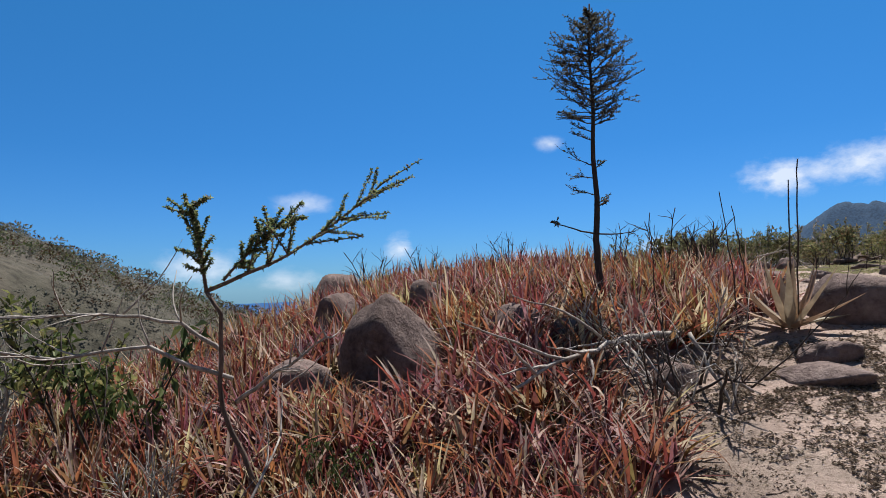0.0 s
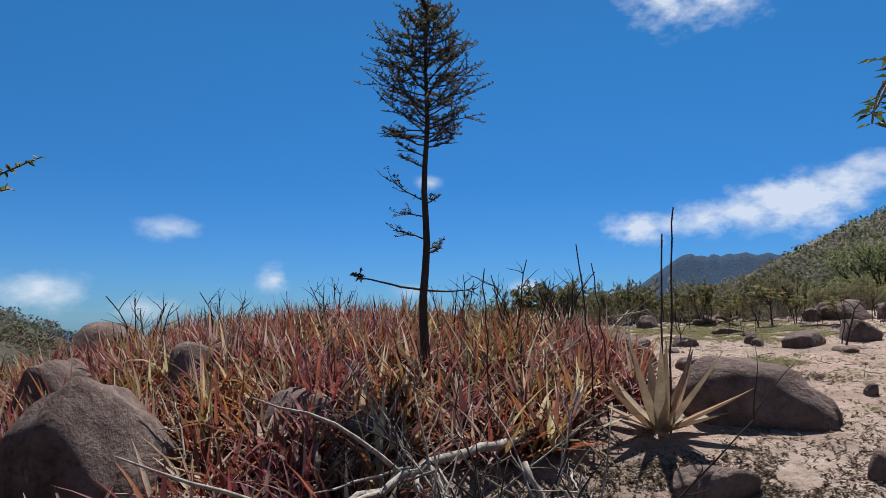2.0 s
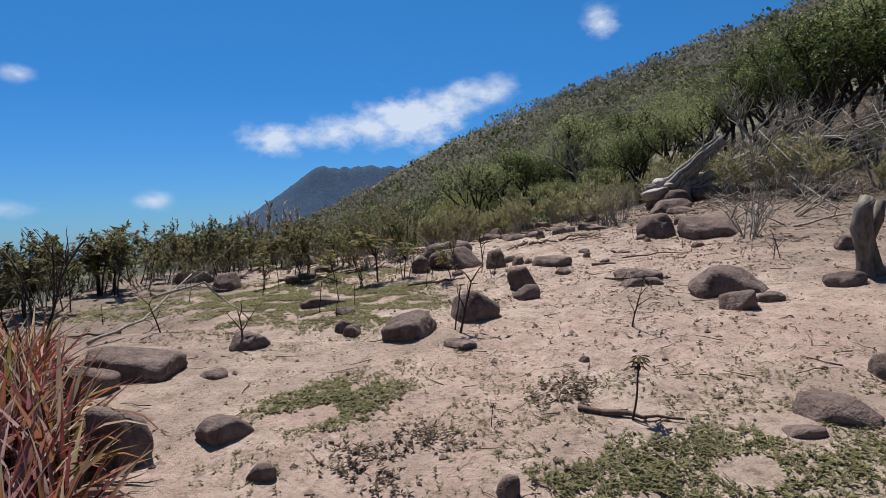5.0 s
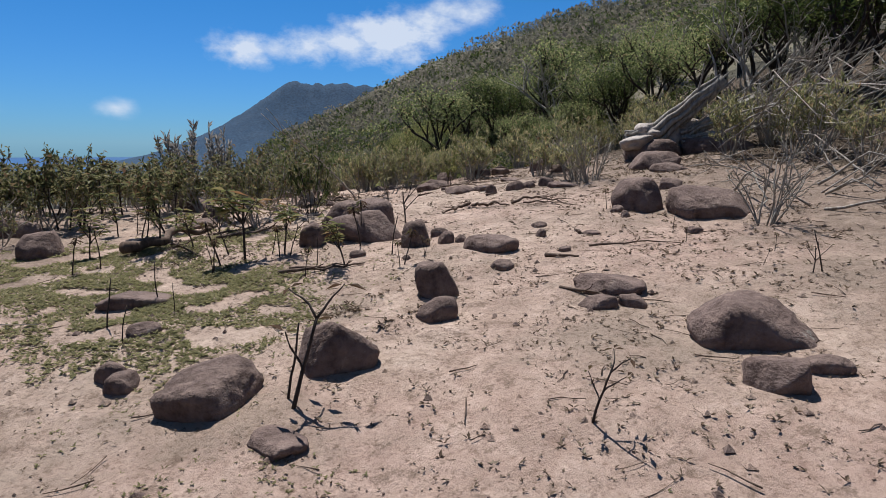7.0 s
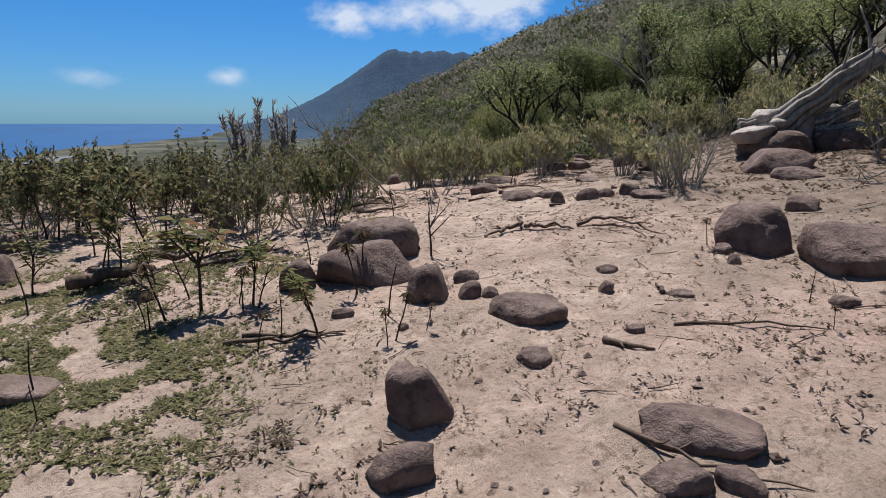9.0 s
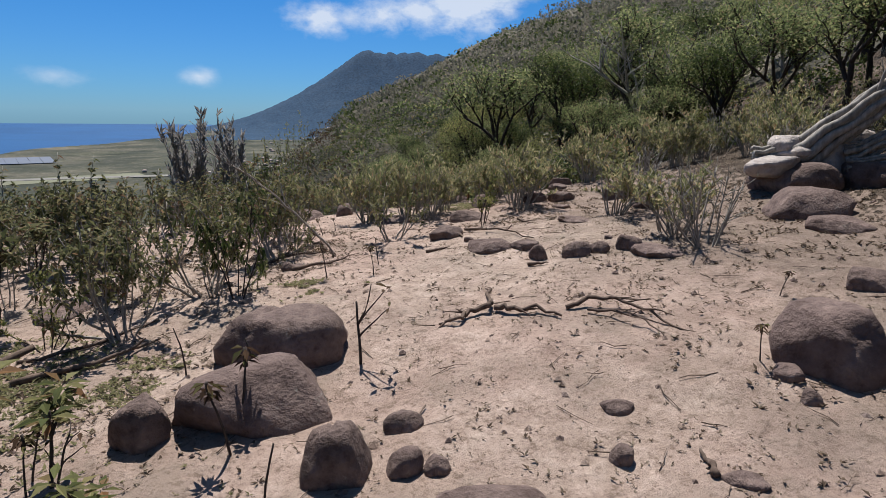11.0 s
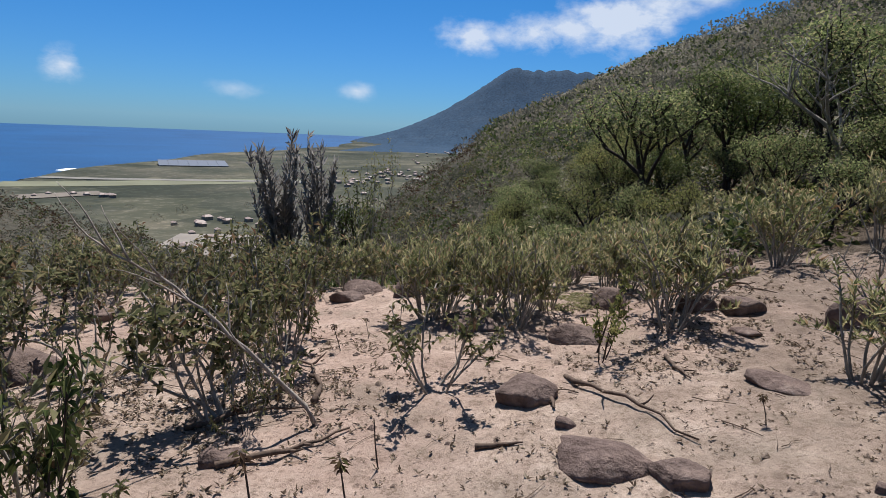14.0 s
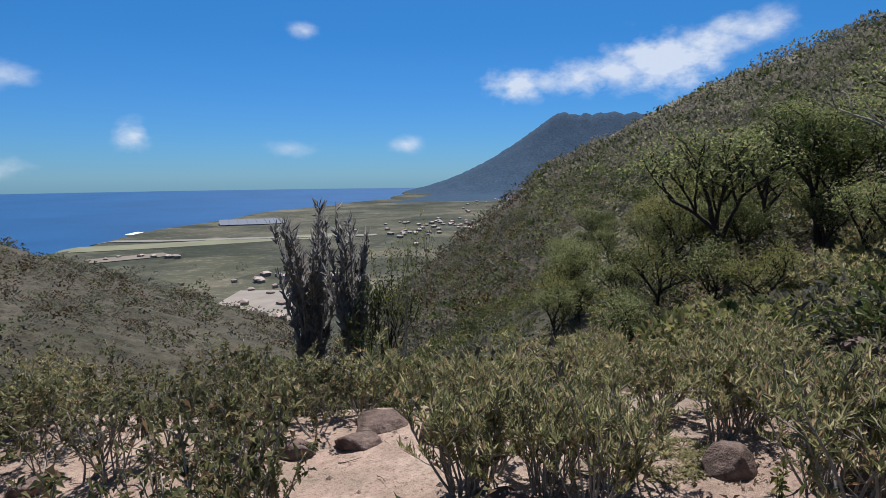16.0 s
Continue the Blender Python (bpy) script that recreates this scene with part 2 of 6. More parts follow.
BLEACHED = bark_material("bleached_split_wood", (0.10, 0.088, 0.076), (0.46, 0.425, 0.38), 22.0)
STUMPWOOD = bark_material("grey_brown_stump", (0.07, 0.058, 0.05), (0.26, 0.225, 0.195), 26.0)
BROWNWOOD = bark_material("brown_fallen_wood", (0.055, 0.038, 0.030), (0.19, 0.135, 0.105))
LEAF_OLIVE = leaf_material("olive_leaves", [(0.0, (0.085, 0.10, 0.036)), (0.45, (0.165, 0.172, 0.066)), (0.8, (0.27, 0.245, 0.115)), (0.97, (0.24, 0.13, 0.066))], 0.45, 0.38)
LEAF_DARK = leaf_material("dark_green_leaves", [(0.0, (0.040, 0.060, 0.020)), (0.6, (0.078, 0.105, 0.034)), (1.0, (0.14, 0.15, 0.052))], 0.45, 0.3)
LEAF_SAPLING = leaf_material("grey_brown_green_leaves", [(0.0, (0.07, 0.08, 0.036)), (0.45, (0.145, 0.15, 0.068)), (0.75, (0.27, 0.25, 0.13)), (1.0, (0.18, 0.105, 0.066))], 0.5, 0.4)
LEAF_YELLOW = leaf_material("yellow_green_leaves", [(0.0, (0.10, 0.12, 0.036)), (0.6, (0.20, 0.205, 0.075)), (1.0, (0.32, 0.28, 0.12))], 0.5, 0.45)
LEAF_FOREST = leaf_material("forest_leaves", [(0.0, (0.075, 0.105, 0.042)), (0.5, (0.165, 0.195, 0.08)), (0.85, (0.31, 0.32, 0.15)), (1.0, (0.26, 0.18, 0.115))], 0.42, 0.55)
LEAF_GREY = leaf_material("grey_green_leaves", [(0.0, (0.065, 0.070, 0.055)), (0.6, (0.12, 0.12, 0.092)), (1.0, (0.18, 0.16, 0.12))], 0.6, 0.3)
LEAF_FAR = leaf_material("dry_forest_leaves", [(0.0, (0.11, 0.112, 0.078)), (0.5, (0.175, 0.165, 0.128)), (1.0, (0.23, 0.195, 0.165))], 0.8, 0.45)
LEAF_SHRUB = leaf_material("pale_olive_leaves", [(0.0, (0.115, 0.132, 0.058)), (0.5, (0.25, 0.255, 0.12)), (0.82, (0.50, 0.45, 0.26)), (1.0, (0.38, 0.23, 0.14))], 0.4, 0.48)
LEAF_BROWN = leaf_material("withered_leaves", [(0.0, (0.050, 0.030, 0.020)), (0.6, (0.095, 0.055, 0.032)), (1.0, (0.10, 0.10, 0.035))])
LEAF_BROM = leaf_material("bromeliad_leaves", [(0.0, (0.055, 0.030, 0.030)), (0.2, (0.26, 0.066, 0.054)), (0.38, (0.36, 0.145, 0.074)), (0.52, (0.17, 0.145, 0.06)),
                                              (0.66, (0.25, 0.095, 0.10)), (0.84, (0.55, 0.44, 0.33)), (1.0, (0.20, 0.145, 0.125))], 0.5, 0.42, 0.9,
                          [(0.38, (0.92, 0.78, 1.0)), (0.5, (1, 1, 1)), (0.64, (1.05, 1.15, 0.80))])
LEAF_AGAVE = leaf_material("agave_leaves", [(0.0, (0.13, 0.135, 0.095)), (0.45, (0.21, 0.20, 0.14)), (0.75, (0.42, 0.34, 0.24)), (1.0, (0.30, 0.15, 0.09))], 0.5, 0.12)
LEAF_PLUME = leaf_material("feathery_grey_leaves", [(0.0, (0.20, 0.185, 0.175)), (0.6, (0.30, 0.28, 0.265)), (1.0, (0.40, 0.37, 0.34))], 0.7, 0.5)
COVER = leaf_material("ground_cover_leaves", [(0.0, (0.18, 0.175, 0.088)), (0.6, (0.27, 0.255, 0.13)), (1.0, (0.36, 0.315, 0.19))], 0.6, 0.42)
LITTERLEAF = leaf_material("dry_litter", [(0.0, (0.07, 0.05, 0.035)), (0.5, (0.17, 0.12, 0.085)), (1.0, (0.34, 0.28, 0.21))], 0.8, 0.1)
WALLPAINT = plain_colour("house_paint", (0.27, 0.25, 0.23), 0.8)
ROOFPAINT = plain_colour("metal_roof_paint", (0.28, 0.21, 0.19), 0.6)
PANEL = plain_colour("solar_panel_glass", (0.10, 0.115, 0.15), 0.5)
TARMAC = plain_colour("pale_runway", (0.18, 0.168, 0.148), 0.9, 0.05)
DIRT = plain_colour("pale_dirt", (0.16, 0.135, 0.112), 0.95, 0.05)
PALE_DIRT = plain_colour("pale_quarry_ground", (0.22, 0.192, 0.168), 0.95, 0.06)
FOAM = plain_colour("surf_foam", (0.8, 0.82, 0.84), 0.9, 0.05)


# ---- mesh helpers ----
class Build:
    """Collects vertices and faces of one mesh."""

    def __init__(self):
        self.v, self.f, self.k = [], [], []

    def add(self, verts, faces, k=0):
        o = len(self.v)
        self.v.extend(verts)
        self.f.extend(tuple(i + o for i in f) for f in faces)
        self.k.extend([k] * len(faces))

    def tube(self, pts, radii, sides=5, k=0):
        """A tapered tube along a line of points, closed at its tip."""
        o = len(self.v)
        ring = [(math.cos(2 * math.pi * i / sides), math.sin(2 * math.pi * i / sides)) for i in range(sides)]
        for i, (p, r) in enumerate(zip(pts, radii)):
            a = Vector(pts[min(i + 1, len(pts) - 1)]) - Vector(pts[max(i - 1, 0)])
            a = a.normalized() if a.length > 1e-9 else Vector((0, 0, 1))
            u = a.cross(Vector((0.31, 0.9, 0.2)) if abs(a.z) > 0.9 else Vector((0, 0, 1))).normalized()
            w = a.cross(u)
            for c, s in ring:
                self.v.append(tuple(Vector(p) + u * (c * r) + w * (s * r)))
        for i in range(len(pts) - 1):
            for j in range(sides):
                j2 = (j + 1) % sides
                self.f.append((o + i * sides + j, o + i * sides + j2, o + (i + 1) * sides + j2, o + (i + 1) * sides + j))
                self.k.append(k)
        e = o + (len(pts) - 1) * sides
        self.f.append(tuple(e + j for j in range(sides)))
        self.f.append(tuple(o + sides - 1 - j for j in range(sides)))
        self.k.extend((k, k))

    def leaf(self, p, d, n, length, width, k=0, fold=0.25):
        """A pointed leaf from p along d, folded along its rib."""
        s = d.cross(n)
        if s.length < 1e-6:
            return
        s.normalize()
        up = s.cross(d).normalized()
        a, b = p + d * (length * 0.45), p + d * length - up * (length * 0.12)
        o = len(self.v)
        self.v.extend((tuple(p), tuple(a + s * width * 0.5 + up * fold * width), tuple(b), tuple(a - s * width * 0.5 + up * fold * width)))
        self.f.extend(((o, o + 1, o + 2), (o, o + 2, o + 3)))
        self.k.extend((k, k))

    def mesh(self, name, mats, smooth=True):
        me = bpy.data.meshes.new(name)
        me.from_pydata(self.v, [], self.f)
        for m in mats:
            me.materials.append(m)
        if len(mats) > 1:
            me.polygons.foreach_set("material_index", self.k)
        if smooth:
            me.polygons.foreach_set("use_smooth", [True] * len(me.polygons))
        me.update()
        return me


def part(name, build, material, parent, label="", smooth=True):
    ob = new(name, build.mesh(name, [material], smooth))
    ob.parent = parent
    return tagged(ob, label)


def wander(rng, p, d, length, steps, bend, lift=0.0):
    """Points of a crooked twig."""
    pts, p, d = [Vector(p)], Vector(p), Vector(d).normalized()
    for _ in range(steps):
        d = (d + Vector((rng.uniform(-1, 1), rng.uniform(-1, 1), rng.uniform(-1, 1) + lift)) * bend).normalized()
        p = p + d * (length / steps)
        pts.append(p.copy())
    return pts, d


def taper(r0, r1, n):
    return [r0 + (r1 - r0) * i / (n - 1) for i in range(n)]


# ---- the lie of the land ----
SEA = -100.0


def sstep(a, b, v):
    t = np.clip((v - a) / (b - a), 0, 1)
    return t * t * (3 - 2 * t)


def smax(a, b, k):
    h = np.clip(0.5 + 0.5 * (a - b) / k, 0, 1)
    return b + (a - b) * h + k * h * (1 - h)


def height(x, y):
    """Height of the land: p runs across the hillside, s along it."""
    x, y = np.asarray(x, float), np.asarray(y, float)
    p, s = 0.857 * x - 0.515 * y, 0.515 * x + 0.857 * y
    # the bench that the path crosses
    bench=-0.1325+0.1763*x+0.1959*y+0.0035*x*x-0.0155*x*y-0.0042*y*y+0.4182*np.exp(-((x-0.6)**2+(y-7.3)**2)/6.48)
    bench=np.clip(bench,-1.5,3.2)
    bench=bench-0.42*np.maximum(0,-6.2+3.6*sstep(8,13,s)-p)+0.5*np.maximum(0,p-10.5)
    steep=np.where(p>7.8,0.385+0.16*sstep(0,1100,s),0.57+0.24*sstep(28,60,s))
    slope=steep*(p-7.8)+1.5
    cap=78+62*sstep(200,1700,s)
    slope=np.where(slope>cap,cap+34*np.tanh((slope-cap)/34),slope)
    w=sstep(17.5,27,s)+sstep(9,20,np.abs(p-3))
    w=np.clip(w,0,1)
    z=bench*(1-w)+slope*w
    # coastal plain, shore and sea bed
    plain=-97+6*sstep(-700,-200,p)+3*sstep(-300,0,p)
    z=smax(z,plain,8.0)
    # spur across the valley
    q=-0.934*x-0.358*y            # to the left of a line bearing -21
    a=-0.358*x+0.934*y
    spur=0.41*q-5-40*sstep(300,700,a)-60*sstep(60,0,np.hypot(x-5,y-5))
    spur=np.where(spur>60,60+40*np.tanh((spur-60)/40),spur)
    far=sstep(40,110,np.hypot(x-5,y-5))
    z=np.where(far>0,z*(1-far)+smax(z,spur,6.0)*far,z)
    # volcano beyond the plain
    for cx,cy,hh in ((2070,3187,402),(2125,3150,388),(2180,3110,386),(2240,3065,390),(2310,3020,398),(2400,2950,390),(2480,2890,384)):
        d=np.sqrt((x-cx)**2+(y-cy)**2+30.0**2)
        z=np.maximum(z,-96+(hh+96)*np.clip(1-d/1050,0,1)**1.85)
    shore=-710+50*np.sin(s/330.0)+18*np.sin(s/97.0)
    z=z-(z-SEA+6)*(1-sstep(-25,25,p-shore))
    return z


def ground_z(x, y):
    x, y = np.asarray(x, float), np.asarray(y, float)
    small = 0.012 * np.sin(2.9 * x + 1.3 * y) + 0.010 * np.sin(4.7 * y - 2.2 * x + 1) + 0.007 * np.sin(9.1 * x + 3) * np.sin(8.3 * y)
    near = sstep(40, 15, np.hypot(x - 7, y - 8))
    return height(x, y) + small * near


def gz(x, y):
    return float(ground_z(x, y))


def make_ground():
    cx, cy = 6.0, 7.0
    front = np.linspace(-62, 112, 700)
    back = np.linspace(112, 298, 90)[1:-1]
    az = np.radians(np.concatenate([front, back]))
    r = np.concatenate([np.linspace(0.15, 12, 130), 12 * (4940 / 12) ** (np.linspace(0, 1, 330)[1:])])
    A, Rr = np.meshgrid(az, r)
    X, Y = cx + np.sin(A) * Rr, cy + np.cos(A) * Rr
    Z = ground_z(X, Y)
    rough = np.random.RandomState(5).normal(0, 1, Z.shape)
    grid = np.random.RandomState(6).normal(0, 1, (420, 420))
    u, v = np.clip((X + 14) / 0.1, 0, 418), np.clip((Y + 13) / 0.1, 0, 418)
    iu, iv = u.astype(int), v.astype(int)
    fu, fv = u - iu, v - iv
    lumps = (grid[iu, iv] * (1 - fu) + grid[iu + 1, iv] * fu) * (1 - fv) + (grid[iu, iv + 1] * (1 - fu) + grid[iu + 1, iv + 1] * fu) * fv
    Z = Z + lumps * np.where(Rr < 13, 0.007, 0.0)
    # gullies and swells on the far slopes
    swell = 2.2 * np.sin(X / 23 + Y / 41) * np.sin(Y / 31 - X / 57) + 1.0 * np.sin(X / 9.0 + 2) * np.sin(Y / 8.0)
    Z = Z + swell * sstep(40, 140, Rr) * sstep(-88, -70, Z)
    Z = Z + rough * 2.0 * sstep(2200, 2800, Rr) * sstep(-85, -40, Z)
    n, k = len(az), len(r)
    verts = np.stack([X, Y, Z], -1).reshape(-1, 3)
    verts = np.vstack([verts, [[cx, cy, gz(cx, cy)]]])
    i, j = np.meshgrid(np.arange(k - 1), np.arange(n), indexing="ij")
    j2 = (j + 1) % n
    quads = np.stack([i * n + j, (i + 1) * n + j, (i + 1) * n + j2, i * n + j2], -1).reshape(-1, 4)
    fan = [(len(verts) - 1, q, (q + 1) % n) for q in range(n)]
    me = bpy.data.meshes.new("ground")
    me.from_pydata(verts.tolist(), [], quads.tolist() + fan)
    for m in (SOIL, LITTER, HILL, SLOPE, PLAIN, HAZY_MOUNTAIN):
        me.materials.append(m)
    c = verts[quads].mean(1)
    p, s = 0.857 * c[:, 0] - 0.515 * c[:, 1], 0.515 * c[:, 0] + 0.857 * c[:, 1]
    jit = np.random.RandomState(2).normal(0, 0.35, len(c))
    d = np.hypot(c[:, 0] - 6, c[:, 1] - 7)
    mat = np.zeros(len(c), int)
    wood = (p + jit > 7.4) | (s + jit > 19.6 - 0.10 * p) | (p + jit < -3.2)
    mat[wood] = 1
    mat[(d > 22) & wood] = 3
    mat[(p > 4 + jit) & (d > 24)] = 2
    mat[(c[:, 2] < -82) | (p < -200)] = 4
    # land beyond 2.2 km takes the haze-tinted colour
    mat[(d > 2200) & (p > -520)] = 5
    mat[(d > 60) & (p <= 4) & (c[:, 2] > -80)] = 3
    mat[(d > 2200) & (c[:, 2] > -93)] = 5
    me.polygons.foreach_set("material_index", np.concatenate([mat, np.zeros(n, int)]).tolist())
    me.polygons.foreach_set("use_smooth", [True] * len(me.polygons))
    me.update()
    tagged(new("ground", me), "dry pinkish soil bench on a scrub-covered island hillside", "ground", kind="structure")


make_ground()

b = Build()
ring = [(6 + 4960 * math.sin(2 * math.pi * i / 180), 7 + 4960 * math.cos(2 * math.pi * i / 180), SEA) for i in range(180)]
b.add(ring, [tuple(range(179, -1, -1))])
tagged(new("water", b.mesh("water", [SEA_MAT], False)), "deep blue open sea reaching the horizon", "sea", kind="structure")


# ---- boulders ----
def rock_mesh(rng, w, d, h, block=2.6, fine=3):
    bm = bmesh.new()
    bmesh.ops.create_icosphere(bm, subdivisions=fine, radius=1.0)
    off = Vector((rng.uniform(-50, 50), rng.uniform(-50, 50), rng.uniform(-50, 50)))
    cuts = []
    for _ in range(9):
        k = Vector((rng.uniform(-1, 1), rng.uniform(-1, 1), rng.uniform(-0.2, 0.9))).normalized()
        cuts.append((k, rng.uniform(0.64, 0.92)))
    cuts.append((Vector((rng.uniform(-0.25, 0.25), rng.uniform(-0.25, 0.25), 1)).normalized(), rng.uniform(0.74, 0.86)))
    crack = Vector((rng.uniform(-1, 1), rng.uniform(-1, 1), rng.uniform(-0.2, 0.5))).normalized()
    split = rng.uniform(-0.3, 0.3)
    for v in bm.verts:
        n = v.co.normalized()
        r = (abs(n.x) ** block + abs(n.y) ** block + abs(n.z) ** block) ** (-1 / block)
        r *= 1 + 0.17 * noise.noise(n * 1.2 + off) + 0.05 * noise.noise(n * 3.0 + off)
        for k, c in cuts:
            q = n.dot(k) * r
            # worn faces that run into one another
            over_by = q - c
            if over_by > -0.05:
                wear = 0.25 * (over_by + 0.05) ** 2 / 0.05 if over_by < 0.05 else over_by
                r *= max(0.5, 1 - 0.9 * wear / q)
        r *= 1 + 0.045 * noise.noise(n * 4.5 + off) + 0.020 * noise.noise(n * 13 + off)
        r *= 1 - 0.07 * max(0, 1 - 9 * abs(n.dot(crack) - split + 0.22 * noise.noise(n * 1.8 - off)))
        z = n.z * r * h * 0.85
        tuck = 1.0 if n.z > 0.05 else 1.0 + 0.25 * (n.z - 0.05)
        v.co = Vector((n.x * r * w / 2 * tuck, n.y * r * d / 2 * tuck, z))
    me = bpy.data.meshes.new("boulder")
    bm.to_mesh(me)
    bm.free()
    me.materials.append(ROCK)
    me.polygons.foreach_set("use_smooth", [True] * len(me.polygons))
    return me


rock_rng = random.Random(11)
ROCK_LABEL = {"big": "large rounded dark grey-brown volcanic boulder on bare soil", "mid": "rounded dark grey-brown volcanic rock half sunk in dry soil",
              "small": "small weathered brown stone lying on dry soil"}


def boulder(x, y, w, d, h, rot, label="", lift=0.0, tilt=0.0, mat=None):
    size = "big" if w > 0.45 else "mid" if w > 0.2 else "small"
    h = h * 0.98
    ob = new("boulder" if size != "small" else "stone", rock_mesh(rock_rng, w * 1.06, d * 1.06, h, rock_rng.uniform(2.8, 5.0), 4 if w > 0.24 else 3))
    ob.data.materials[0] = mat or ROCK
    ob.matrix_world = pose(x, y, gz(x, y) + h * 0.06 + lift, tilt, rock_rng.uniform(-6, 6), rot)
    return tagged(ob, label or ROCK_LABEL[size], "boulder" if size != "small" else "stone", "rocks on the hillside")


boulder(8.40, 9.50, 0.72, 0.55, 0.36, -30, "dark brown boulder with a pale lichen spot")
boulder(-0.94, 5.15, 1.08, 0.88, 0.86, 15, "large lichen-spotted grey boulder among red bromeliads")
boulder(-1.72, 4.95, 0.62, 0.50, 0.42, 30, "broad grey boulder among red bromeliads")
boulder(-1.62, 6.60, 0.62, 0.50, 0.62, 11, "grey boulder among red bromeliads")
boulder(-2.05, 9.0, 1.05, 0.85, 0.80, 20, "dark upright weathered boulder topped with dry twigs")
boulder(-2.3, 4.4, 0.4, 0.35, 0.3, 10, "low grey-brown boulder among red bromeliads")
boulder(-0.55, 6.6, 0.5, 0.4, 0.42, 5, "low grey-brown boulder among red bromeliads")
boulder(0.25, 5.35, 0.5, 0.4, 0.40, 12, "low grey-brown boulder among red bromeliads")
boulder(0.75, 5.0, 0.42, 0.3, 0.36, -20, "low grey-brown boulder among red bromeliads")
boulder(3.84, 7.66, 0.63, 0.47, 0.26, -17, "large dark blocky boulder at the edge of the grass")
boulder(3.83, 6.40, 0.28, 0.21, 0.14, -23)
boulder(3.36, 6.51, 0.29, 0.21, 0.31, -15)
boulder(3.48, 7.52, 0.36, 0.27, 0.22, -13)
boulder(4.69, 7.82, 0.29, 0.22, 0.15, -26)
boulder(4.40, 5.01, 0.10, 0.08, 0.11, -49)
boulder(3.77, 5.89, 0.13, 0.10, 0.08, -26)
boulder(5.38, 7.58, 0.14, 0.10, 0.12, -34)
boulder(4.17, 7.27, 0.18, 0.13, 0.06, -23)
boulder(5.64, 6.48, 0.26, 0.22, 0.05, -45)
boulder(9.34, 4.94, 0.25, 0.19, 0.16, -77)
boulder(8.18, 4.73, 0.31, 0.23, 0.15, -77)
boulder(6.51, 4.14, 0.20, 0.15, 0.14, -79)
boulder(5.87, 4.21, 0.37, 0.27, 0.12, -76)
boulder(5.60, 4.28, 0.18, 0.13, 0.05, -74)
boulder(5.97, 12.14, 0.55, 0.41, 0.24, -21)
boulder(5.84, 5.59, 0.07, 0.05, 0.04, -56)
boulder(5.61, 6.98, 0.46, 0.35, 0.20, -18)
boulder(5.39, 7.46, 0.16, 0.12, 0.11, -11)
boulder(7.74, 5.47, 0.64, 0.48, 0.26, -76)
boulder(7.29, 5.17, 0.29, 0.22, 0.17, -80)
boulder(7.55, 5.05, 0.21, 0.16, 0.09, -83)
boulder(6.18, 6.86, 0.39, 0.30, 0.29, -26)
boulder(7.27, 7.22, 0.29, 0.22, 0.28, -42)
boulder(6.98, 6.95, 0.24, 0.18, 0.17, -41)
boulder(7.97, 6.37, 0.41, 0.31, 0.10, -62)
boulder(7.66, 6.27, 0.25, 0.18, 0.08, -61)
boulder(7.81, 6.13, 0.17, 0.13, 0.07, -65)
boulder(10.15, 6.62, 0.76, 0.57, 0.31, -71)
boulder(11.29, 7.48, 0.27, 0.20, 0.16, -67)
boulder(9.86, 7.35, 0.14, 0.11, 0.07, -62)
boulder(7.93, 7.21, 0.18, 0.13, 0.07, -50)
boulder(8.50, 7.05, 0.10, 0.08, 0.05, -57)
boulder(5.90, 10.80, 0.42, 0.32, 0.27, -6)
boulder(8.24, 12.93, 0.58, 0.43, 0.25, -20)
boulder(7.92, 11.63, 0.29, 0.22, 0.16, -22)
boulder(5.91, 8.67, 0.50, 0.32, 0.10, -10)
boulder(5.71, 8.03, 0.19, 0.14, 0.08, -8)
boulder(9.50, 6.46, 0.15, 0.11, 0.07, -70)
boulder(9.20, 7.79, 0.14, 0.11, 0.07, -54)
boulder(7.54, 8.39, 0.13, 0.10, 0.07, -34)
boulder(8.06, 8.95, 0.73, 0.55, 0.32, -25, "large smooth brown-grey boulder on pink soil")
boulder(7.54, 9.03, 0.25, 0.19, 0.25, -16)
boulder(8.05, 8.25, 0.30, 0.22, 0.31, -32)
boulder(8.26, 8.09, 0.14, 0.11, 0.13, -37)
boulder(8.45, 8.34, 0.18, 0.13, 0.10, -37)
boulder(8.35, 8.00, 0.10, 0.08, 0.08, -40)
boulder(8.27, 7.63, 0.43, 0.32, 0.13, -44)
boulder(10.08, 7.23, 0.50, 0.38, 0.38, -70)
boulder(9.74, 7.20, 0.09, 0.07, 0.07, -68)
boulder(11.31, 8.92, 0.42, 0.36, 0.07, -58)
boulder(12.85, 10.00, 0.28, 0.21, 0.16, -57)
boulder(12.96, 8.49, 0.74, 0.56, 0.26, -68)
boulder(12.47, 8.03, 0.46, 0.35, 0.14, -71)
boulder(9.08, 7.16, 0.16, 0.09, 0.04, -64)
boulder(8.92, 7.56, 0.11, 0.09, 0.08, -55)
boulder(7.68, 7.96, 0.07, 0.05, 0.04, -27)
boulder(7.59, 11.32, 0.43, 0.32, 0.10, -10)
boulder(10.75, 10.20, 0.40, 0.30, 0.11, -42)
boulder(10.95, 9.95, 0.26, 0.20, 0.10, -48)
boulder(10.85, 10.89, 0.35, 0.27, 0.15, -36)
boulder(10.75, 9.63, 0.16, 0.12, 0.15, -51)
boulder(10.93, 9.38, 0.24, 0.18, 0.15, -57)
boulder(11.11, 9.29, 0.18, 0.13, 0.11, -61)
boulder(11.31, 9.14, 0.22, 0.16, 0.14, -65)
boulder(12.09, 10.31, 0.36, 0.24, 0.07, -55)
boulder(11.27, 12.35, 0.47, 0.35, 0.11, -30)
